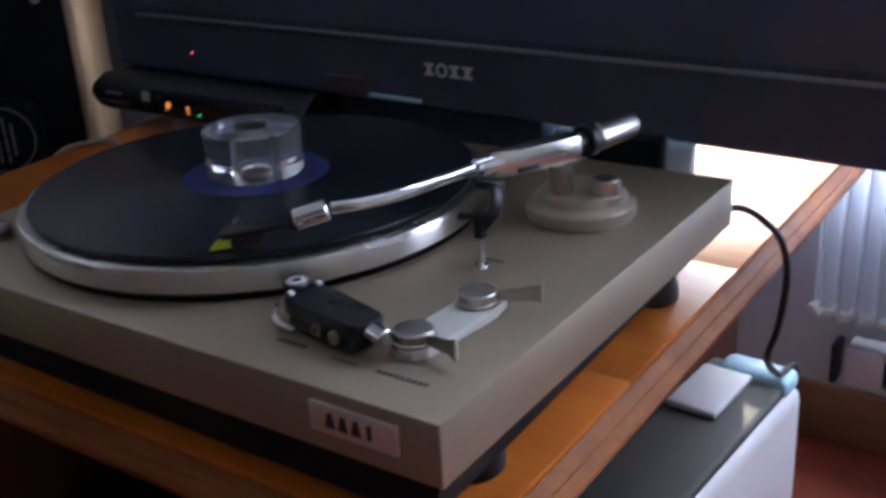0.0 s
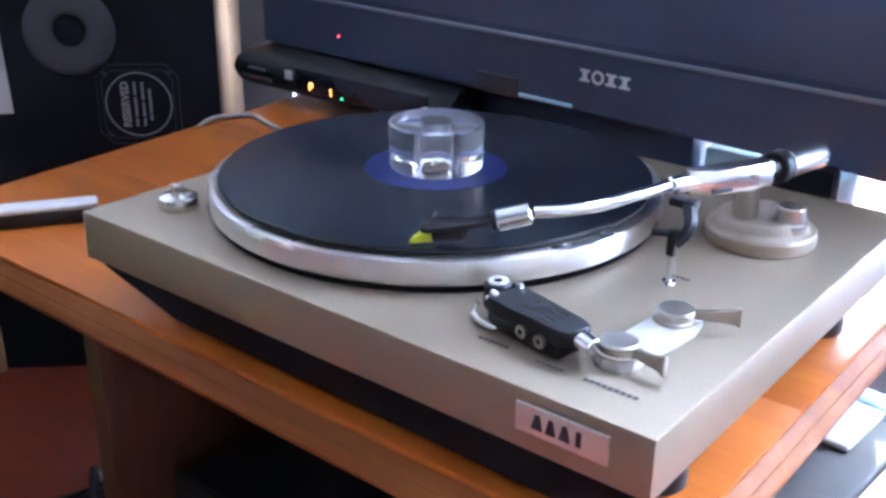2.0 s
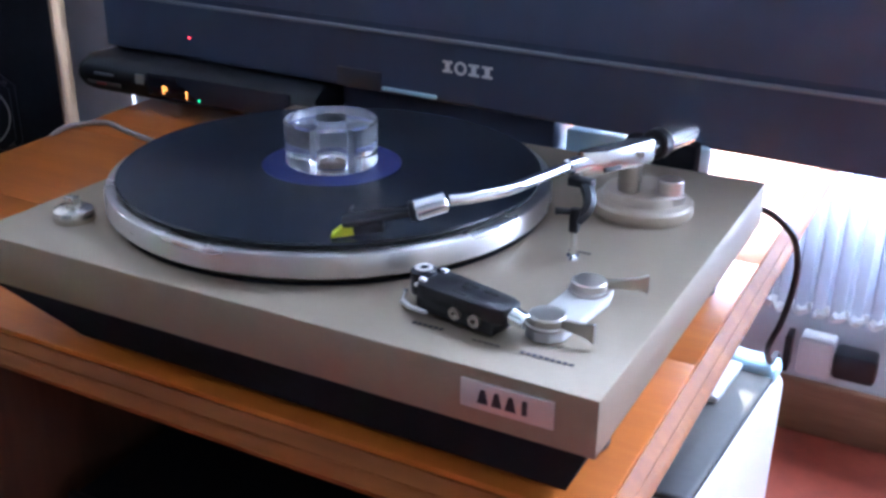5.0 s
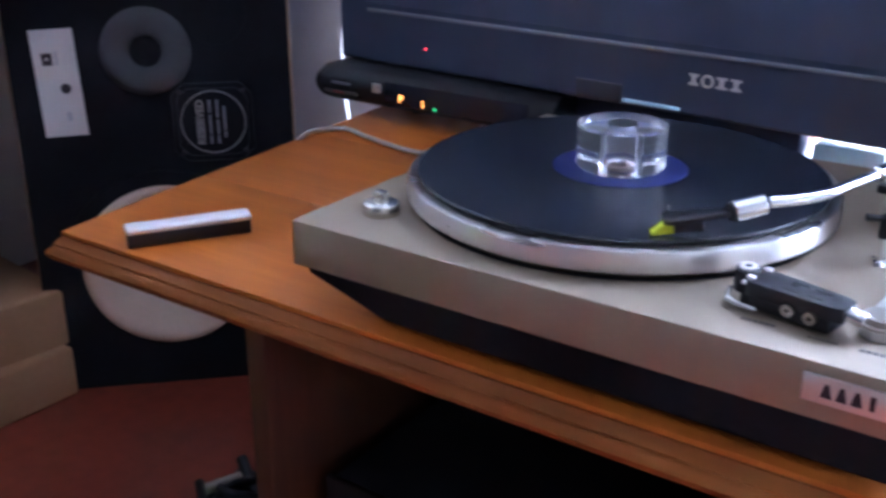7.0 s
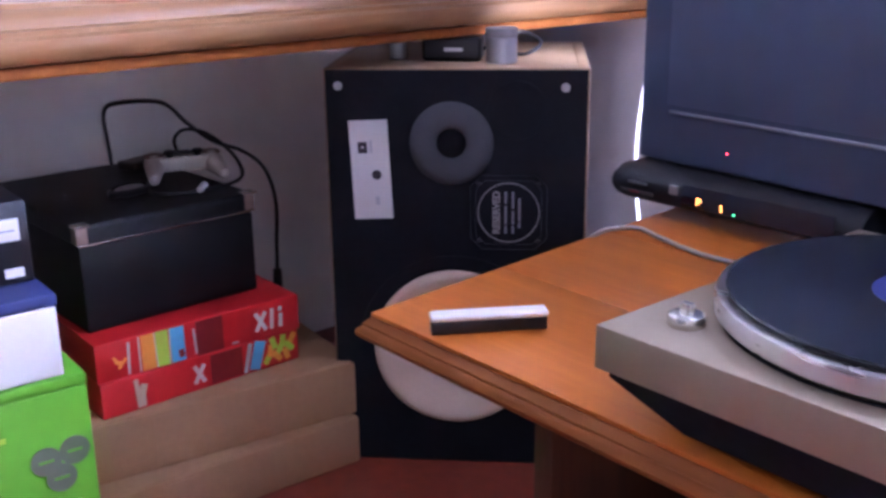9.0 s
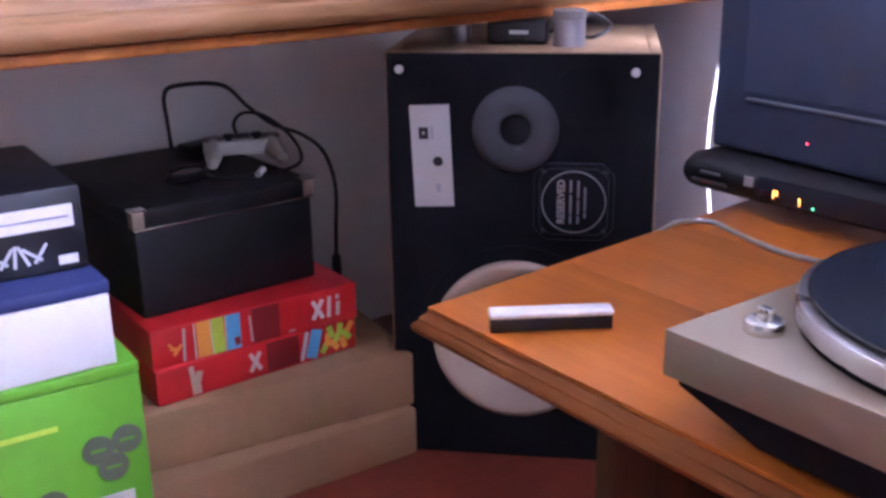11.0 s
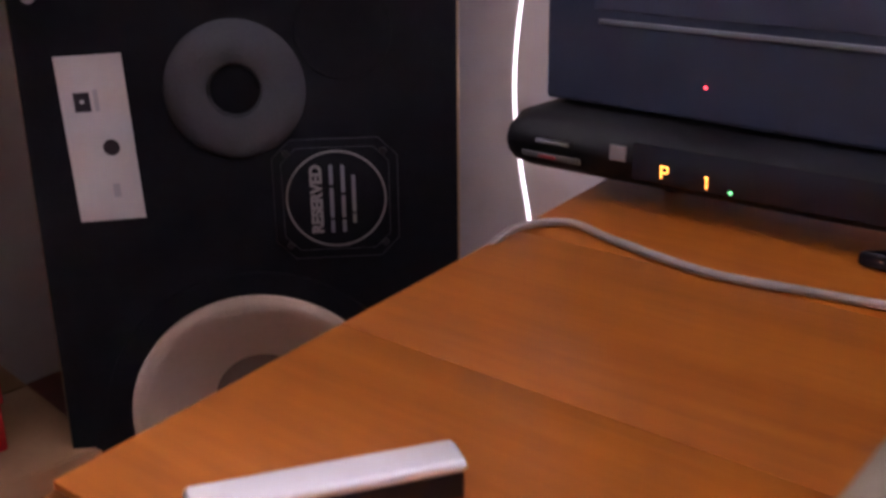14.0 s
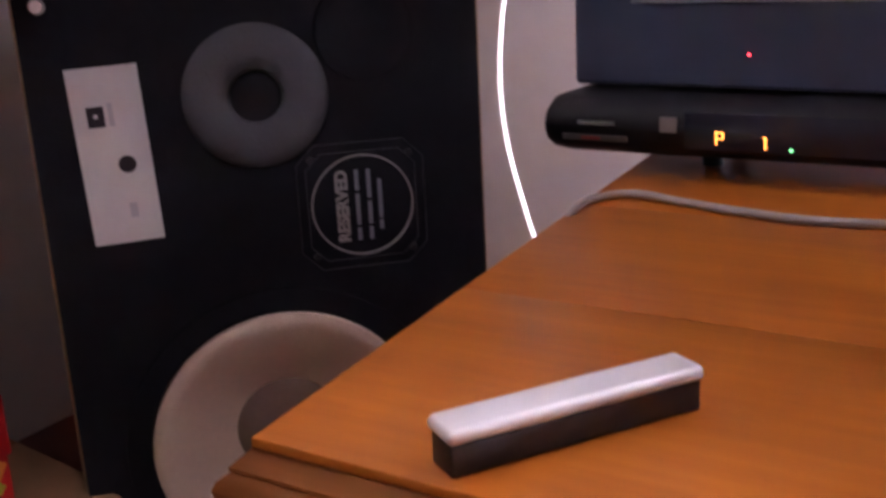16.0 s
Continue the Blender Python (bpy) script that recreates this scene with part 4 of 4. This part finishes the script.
    part("print_mark", moved(box(-0.011, -0.008, 0.031, 0.034, 0.0013, 0.0016), R), M_WHITE, lb)
    part("print_bar", moved(box(0.000, 0.004, 0.024, 0.042, 0.0008, 0.0012), R), M_TUBE, lb)
    part("print_spot", lathe([(0, 0.0008), (0.0068, 0.0008), (0.0068, 0.0013), (0, 0.0013)], 28, R @ Matrix.Translation((0.008, -0.007, 0))), M_INK, lb)
    part("print_bar", moved(box(0.004, 0.010, -0.050, -0.038, 0.0008, 0.0011), R), M_TUBE, lb)
    return t


loudspeaker()


def small_items_on_speaker():
    for (x, y, r, h, lab) in ((-0.822, 0.470, 0.0215, 0.048, "short silver tin with a grey lid on the loudspeaker"), (-0.960, 0.395, 0.0125, 0.028, "small white cap jar on the loudspeaker")):
        c = thing("tin", pose(x, y, 0.588), lab, "tin")
        part("body", lathe([(0, 0), (r * 0.96, 0), (r, 0.001), (r, h * 0.72), (r * 0.96, h * 0.74), (0, h * 0.74)], 32), M_TUBE, c)
        part("lid", lathe([(0, h * 0.742), (r * 1.03, h * 0.742), (r * 1.03, h * 0.97), (r * 0.97, h), (0, h)], 32), M_GREYTAPE if r > 0.02 else M_PAD, c)
    a = thing("power_adapter", pose(-0.895, 0.445, 0.588, 0, 0, 40), "black power adapter with its coiled lead", "adapter")
    part("block", box(-0.042, 0.042, -0.024, 0.024, 0, 0.034, 0.006, 3), M_BLACK, a)
    part("plate", box(-0.010, 0.016, -0.0248, -0.0242, 0.014, 0.019), M_SILVERINK, a)
    part("lead", tube([(0.040, 0.0, 0.015), (0.07, 0.02, 0.02), (0.09, 0.05, 0.035), (0.12, 0.045, 0.02), (0.10, 0.02, 0.006), (0.06, 0.05, 0.006)], 0.003, 8, 8), M_BLACK, a)


small_items_on_speaker()


# ---- wall desk and the boxes below it ----
def desk():
    d = thing("desk", pose(-1.1, 0, 0), "long varnished wooden desk with a moulded edge along the wall", "desk")
    b = bmesh.new()
    prof = [(-1.399, 0.637), (-0.868, 0.637), (-0.858, 0.639), (-0.852, 0.646), (-0.850, 0.655), (-0.852, 0.664), (-0.858, 0.668), (-0.8585, 0.673), (-0.864, 0.675), (-0.8655, 0.682), (-0.872, 0.690), (-0.885, 0.694), (-0.886, 0.700), (-1.399, 0.700)]
    ra, rb = [b.verts.new((x + 1.1, -1.2, z)) for x, z in prof], [b.verts.new((x + 1.1, 0.858, z)) for x, z in prof]
    n = len(prof)
    for i in range(n):
        b.faces.new((ra[i], ra[(i + 1) % n], rb[(i + 1) % n], rb[i]))
    b.faces.new(ra)
    b.faces.new(rb[::-1])
    bmesh.ops.recalc_face_normals(b, faces=b.faces[:])
    part("desktop", b, M_DESK, d)
    part("lower_moulding", box(0.216, 0.233, -1.15, 0.858, 0.6225, 0.6368, 0.003), M_TABLE_EDGE, d, "dark strip below the edge")
    part("end_panel", box(-0.28, 0.20, -1.18, -1.155, 0, 0.6365), M_DESK, d)


desk()


def boxes():
    # two flat brown cartons, the upper one turned a little
    for k, (cx, cy, yaw, z0, z1) in enumerate(((-0.922, 0.08, -2.5, 0.0, 0.074), (-0.948, 0.09, -7.0, 0.0745, 0.158))):
        c = thing("carton", pose(cx, cy, z0, 0, 0, yaw), ("lower flat brown cardboard carton on the floor", "flat brown cardboard carton lying on another")[k], "carton", "stacked cartons")
        h = z1 - z0
        part("box_body", box(-0.34, 0, -0.21, 0.19, 0, h, 0.004), M_CARD, c)
        part("flap", box(-0.335, -0.17, -0.205, 0.185, h, h + 0.0012, 0.0004), M_CARD, c)
        part("flap", box(-0.168, -0.003, -0.205, 0.185, h, h + 0.0012, 0.0004), M_CARD, c)
        part("tape", box(0.0002, 0.0008, -0.12, -0.07, 0.005, h - 0.006), M_CARD, c)
    # two red shoe boxes
    for k, (z0, z1) in enumerate(((0.160, 0.2085), (0.209, 0.262))):
        c = thing("shoe_box", pose(-0.985, 0.065, z0, 0, 0, (1.5, -1.0)[k]), "red printed shoe box with colour stripes and white marks", "shoe box", "stacked shoe boxes")
        h = z1 - z0
        part("box_body", box(-0.30, 0, -0.152, 0.152, 0, h, 0.0015), M_RED, c)
        xs = 0.0003
        def mark(name, y, w, za, zb, m, tilt=0, lift=0.0):
            part(name, moved(box(0, 0.0006 + lift, -w / 2, w / 2, (za - zb) / 2 * h, (zb - za) / 2 * h), Matrix.Translation((xs, y, (za + zb) / 2 * h)) @ Matrix.Rotation(radians(tilt), 4, "X")), m, c)
        if k == 1:
            for y, w, m in ((-0.0805, 0.019, M_ORANGE), (-0.0605, 0.017, M_LIME), (-0.0385, 0.020, M_BLUE), (0.009, 0.040, M_DARKRED)):
                mark("stripe", y, w, 0.03, 0.97, m)
            for y, w, z0m, z1m, tilt in ((-0.108, 0.0035, 0.05, 0.9, -3), (-0.0930, 0.0020, 0.03, 0.97, 0), (-0.0700, 0.0016, 0.03, 0.97, 2), (-0.0500, 0.0016, 0.03, 0.97, -2), (-0.0135, 0.0030, 0.1, 0.8, 3), (0.047, 0.010, 0.08, 0.13, 0)):
                mark("white_mark", y, w, z0m, z1m, M_WHITE, tilt, 0.0002)
            for y, tilt, z0m, z1m in ((-0.124, 35, 0.30, 0.62), (-0.117, -40, 0.22, 0.55), (-0.121, 80, 0.30, 0.55)):
                mark("squiggle", y, 0.004, z0m, z1m, M_ORANGE, tilt, 0.0001 + 1e-6 * abs(tilt))
            mark("spot", -0.034, 0.008, 0.12, 0.34, M_DARKRED, 10, 0.0003)
            for y, w, z0m, z1m, tilt in ((0.0885, 0.0062, 0.20, 0.80, 30), (0.0885, 0.0062, 0.20, 0.80, -30), (0.1065, 0.0056, 0.22, 0.80, -4), (0.1205, 0.0056, 0.22, 0.60, -4), (0.1205, 0.0056, 0.68, 0.80, -4)):
                mark("white_mark", y, w, z0m, z1m, M_WHITE, tilt, 0.0002 + 2e-6 * tilt)
        else:
            for y, w, tilt, m in ((0.032, 0.050, 0, M_DARKRED), (0.066, 0.006, -14, M_WHITE), (0.082, 0.018, -16, M_BLUE)):
                mark("stripe", y, w, 0.06, 0.94, m, tilt)
            for i in range(9):
                mark("blotch", 0.099 + 0.0052 * i, 0.009, 0.10 + 0.22 * (i % 3), 0.48 + 0.22 * (i % 3), (M_LIME, M_ORANGE, M_LIME, M_ORANGE, M_LIME)[i % 5], -34 + 26 * (i % 4), 0.0001 * (i % 4))
            for y, w, z0m, z1m, tilt in ((-0.0985, 0.013, 0.06, 0.50, 4), (-0.0950, 0.010, 0.35, 0.72, -18), (-0.1030, 0.007, 0.45, 0.90, 6)):
                mark("pale_patch", y, w, z0m, z1m, M_CREAM, tilt, 0.0002 + 2e-6 * tilt)
            for tilt in (30, -30):
                mark("white_mark", -0.011, 0.0062, 0.18, 0.80, M_WHITE, tilt, 0.0002 + 2e-6 * tilt)
    # black leatherette case
    c = thing("storage_case", pose(-1.036, 0.055, 0.2625, 0, 0, 2), "black leatherette case with metal corner on the shoe boxes", "case")
    part("box_body", box(-0.32, 0, -0.13, 0.13, 0, 0.1195, 0.004), M_LEATHER, c)
    part("lid", box(-0.322, 0.003, -0.133, 0.133, 0.1200, 0.1470, 0.005, 3), M_LEATHER, c, "black lid")
    part("rim", box(0.0012, 0.0044, -0.131, 0.131, 0.1203, 0.1224, 0.0006), M_BRIGHT, c, "thin shiny rim")
    for y in (-0.128, 0.122):
        k = part("corner", box(-0.012, 0.0048, y - 0.006, y + 0.010, 0.1230, 0.1455, 0.0015), M_DUST, c, "worn brown corner")
        part("corner_edge", box(-0.014, 0.0054, y - 0.0066, y + 0.014, 0.1456, 0.1478, 0.0008), M_BRIGHT, k, "bright metal edge")
    gamepad()
    # green box with paler boxes on it
    g = thing("green_box", pose(-0.80, -0.36, 0, 0, 0, -3), "bright green printed cardboard box with grey round marks", "box")
    part("box_body", box(-0.36, 0, -0.19, 0.19, 0, 0.305, 0.003), M_GREEN, g)
    part("lid", box(-0.3605, 0.0004, -0.1904, 0.1904, 0.3052, 0.318, 0.002), M_GREEN, g)
    for y, z in ((0.137, 0.228), (0.151, 0.205), (0.168, 0.233), (0.084, 0.180), (0.062, 0.170)):
        part("round_mark", lathe([(0, 0), (0.0165, 0), (0.0165, 0.0007), (0, 0.0007)], 32, Matrix.Translation((0.0006 + y * 0.002, y, z)) @ Matrix.Rotation(radians(90), 4, "Y")), M_GREYSPOT, g)
        part("print_bar", box(0.0016, 0.0021, y - 0.008, y + 0.008, z - 0.0015, z + 0.0015), M_GREEN, g)
    part("print_bar", box(0.0004, 0.0010, 0.125, 0.170, 0.150, 0.172), M_WHITE, g)
    part("tape", box(0.0003, 0.0007, -0.02, 0.10, 0.262, 0.268), M_LIME, g)
    w = thing("white_box", pose(-0.803, -0.365, 0.3185, 0, 0, -2), "white box with a navy blue lid on the green box", "box")
    part("box_body", box(-0.30, 0, -0.175, 0.175, 0, 0.078, 0.002), M_WHITE, w)
    part("lid", box(-0.302, -0.0005, -0.177, 0.177, 0.0785, 0.092, 0.002), M_NAVY, w, "navy lid")
    k = thing("black_box", pose(-0.86, -0.355, 0.411, 0, 0, -3), "black and white printed box on top of the pile", "box")
    part("box_body", box(-0.24, 0, -0.17, 0.165, 0, 0.090, 0.003), M_BLACK, k)
    part("white_band", box(-0.001, 0.0006, -0.16, 0.155, 0.048, 0.072), M_WHITE, k)
    part("print_bar", box(-0.001, 0.0012, -0.16, 0.150, 0.0585, 0.0605), M_TVLINE, k)
    for i in range(9):
        y = 0.05 + i * 0.0085
        part("print_bar", moved(box(0, 0.0008, -0.0016, 0.0016, -0.012, 0.012), Matrix.Translation((0.0002, y, 0.024)) @ Matrix.Rotation(radians(-35 + 29 * (i % 4)), 4, "X")), M_SILVERINK, k)
    part("white_mark", box(-0.001, 0.0009, 0.135, 0.155, 0.008, 0.018), M_WHITE, k)


def gamepad():
    z = 0.4099
    g = thing("gamepad", pose(-1.195, 0.158, z, 0, 0, 72) @ Matrix.Diagonal((0.86, 0.86, 0.86, 1)), "worn grey game controller with black sticks on the black case", "game controller")
    b = prism([(-0.066, 0.010), (-0.056, 0.026), (-0.030, 0.030), (0.030, 0.030), (0.056, 0.026), (0.066, 0.010), (0.062, -0.016), (0.034, -0.022), (-0.034, -0.022), (-0.062, -0.016)], 0.014, 0.040, 0.006)
    for s in (-1, 1):
        rod((s * 0.048, 0.004, 0.026), (s * 0.060, -0.072, 0.012), 0.0190, 0.0095, 0.005, 20, b)
    part("shell", b, M_PAD, g, "grey moulded shell with two grips")
    for x in (-0.024, 0.024):
        s = part("stick", rod((x, -0.012, 0.033), (x, -0.012, 0.046), 0.006), M_BLACK, g)
        part("stick_cap", lathe([(0, 0.0455), (0.010, 0.0455), (0.0105, 0.048), (0.008, 0.051), (0, 0.0495)], 24, Matrix.Translation((x, -0.012, 0))), M_BLACK, s)
    for k in range(4):
        a = math.pi / 2 * k
        part("button", rod((0.050 + 0.011 * math.cos(a), 0.006 + 0.011 * math.sin(a), 0.034), (0.050 + 0.011 * math.cos(a), 0.006 + 0.011 * math.sin(a), 0.041), 0.0042, 0.004, 0.0006, 14), M_BLACK, g)
    pad = box(-0.062, -0.038, 0.002, 0.010, 0.034, 0.0405, 0.001)
    box(-0.054, -0.046, -0.006, 0.018, 0.034, 0.0403, 0.001, bm=pad)
    part("direction_pad", pad, M_BLACK, g)
    for s in (-1, 1):
        part("shoulder_button", box(min(s * 0.032, s * 0.064), max(s * 0.032, s * 0.064), 0.024, 0.036, 0.016, 0.029, 0.003), M_BLACK, g)
    for s in (-1, 1):
        part("face_plate", lathe([(0, 0.0385), (0.019, 0.0385), (0.018, 0.0416), (0, 0.0420)], 28, Matrix.Translation((s * 0.048, 0.006, 0))), M_DUST, g, "brownish round face plate")
    e = thing("ear_pad", pose(-1.150, 0.050, z, 0, 0, 20), "flat grey oval pad with a black rim on the black case", "pad")
    part("cushion", moved(lathe([(0, 0.0), (0.022, 0.0), (0.024, 0.005), (0.018, 0.010), (0, 0.011)], 36), Matrix.Diagonal((0.75, 1.25, 1, 1))), M_GREYTAPE, e)
    part("rim", moved(lathe([(0.0245, 0.0), (0.029, 0.002), (0.029, 0.009), (0.0245, 0.011), (0.0245, 0.0)], 40), Matrix.Diagonal((0.75, 1.25, 1, 1))), M_BLACK, e, "black rim")
    part("middle_panel", box(-0.016, 0.016, 0.000, 0.022, 0.040, 0.0445, 0.001), M_BLACK, g, "dark middle panel")
    part("strain_relief", rod((0.0, 0.036, 0.026), (0.0, 0.052, 0.028), 0.005, 0.0035, 0.0006, 14), M_BLACK, g)
    solid("flat_plug", box(-0.020, 0.020, -0.030, 0.030, 0, 0.014, 0.004, 3), M_BLACK, "flat black connector lying on the black case", "plug", m=pose(-1.300, 0.135, 0.4097, 0, 0, 18))
    solid("white_plug", rod((0, 0, 0.0055), (0.030, 0, 0.0055), 0.0055, 0.0046, 0.0008, 16), M_WHITE, "small white plug on the black case", "plug", m=pose(-1.105, 0.145, 0.4097, 0, 0, -40))
    solid("gamepad_lead", tube([(-1.240, 0.173, 0.434), (-1.270, 0.182, 0.452), (-1.270, 0.200, 0.466), (-1.24, 0.222, 0.462), (-1.19, 0.235, 0.440), (-1.13, 0.222, 0.420), (-1.10, 0.190, 0.4125), (-1.09, 0.120, 0.4125), (-1.11, 0.075, 0.4125), (-1.17, 0.080, 0.4125)], 0.0028, 8, 8), M_BLACK, "looped black controller lead", "cable")
    solid("antenna_wire", tube([(-1.34, 0.105, 0.412), (-1.365, 0.112, 0.45), (-1.375, 0.115, 0.488), (-1.375, 0.135, 0.502), (-1.37, 0.212, 0.496), (-1.36, 0.250, 0.458), (-1.32, 0.275, 0.430), (-1.26, 0.295, 0.420), (-1.20, 0.300, 0.400), (-1.19, 0.312, 0.345), (-1.20, 0.315, 0.270), (-1.20, 0.313, 0.225)], 0.0032, 8, 8), M_BLACK, "stiff black wire arch leaning on the wall", "cable")
    solid("black_plug", rod((-1.20, 0.312, 0.160), (-1.20, 0.313, 0.226), 0.010, 0.007, 0.0015, 16), M_BLACK, "black cable plug hanging down", "plug")


boxes()


# ---- beside the table ----
def beside():
    c = thing("computer_case", pose(0.135, 0.405, 0, 0, 0, -4), "white plastic computer case with a dark grey top", "computer case")
    part("casing", box(0.0, 0.092, -0.135, 0.142, 0.0, 0.250, 0.014, 4), M_CASE, c, "white plastic casing")
    part("top_panel", box(0.005, 0.086, -0.129, 0.136, 0.2502, 0.2575, 0.006, 3), M_CASETOP, c, "dark grey top panel")
    part("silver_plate", box(0.010, 0.057, 0.026, 0.106, 0.2577, 0.2645, 0.003, 3), M_CASE, c, "silver plate")
    part("blue_cap", box(0.02, 0.088, 0.104, 0.140, 0.2450, 0.2650, 0.008, 3), M_PALEBLUE, c, "pale blue rear cap")
    s = thing("wall_socket", pose(0.245, 0.845, 0.13), "white wall socket box with a black plug", "socket")
    part("box_body", box(-0.034, 0.008, -0.035, 0.0, -0.026, 0.024, 0.004), M_CASE, s)
    part("plug", box(0.009, 0.060, -0.040, -0.004, -0.020, 0.016, 0.006), M_BLACK, s, "black plug")
    part("strap", box(-0.052, -0.044, -0.03, -0.001, -0.030, 0.02, 0.002), M_BLACK, s)


beside()


def cable_heap():
    """A low tangle of dark leads on the floor."""
    rng = random.Random(7)
    t = thing("cable_heap", pose(-0.465, 0.11, 0), "tangled heap of dark cables on the floor", "cables")
    for i in range(16):
        y = -0.17 + 0.022 * i
        pts = []
        for k in range(7):
            x = -0.095 + 0.033 * k
            pts.append((x + rng.uniform(-0.012, 0.012), y + rng.uniform(-0.035, 0.035), 0.008 + rng.uniform(0.0, 0.026)))
        part("lead", tube(pts, rng.uniform(0.0045, 0.0075), 8, 5), M_BLACK if i % 4 else M_CASETOP, t)
    for i in range(5):
        x = -0.085 + 0.042 * i
        pts = [(x + rng.uniform(-0.025, 0.025), -0.18 + 0.055 * k, 0.010 + rng.uniform(0.004, 0.030)) for k in range(7)]
        part("lead", tube(pts, rng.uniform(0.0045, 0.0065), 8, 5), M_BLACK, t)
    # Bright plug shape added to give the dark heap its grey highlight.
    part("plug", rod((-0.098, 0.07, 0.024), (-0.075, 0.115, 0.030), 0.008, 0.006, 0.0015, 14), M_SATIN, t, "bright piece added as the heap's highlight")


cable_heap()
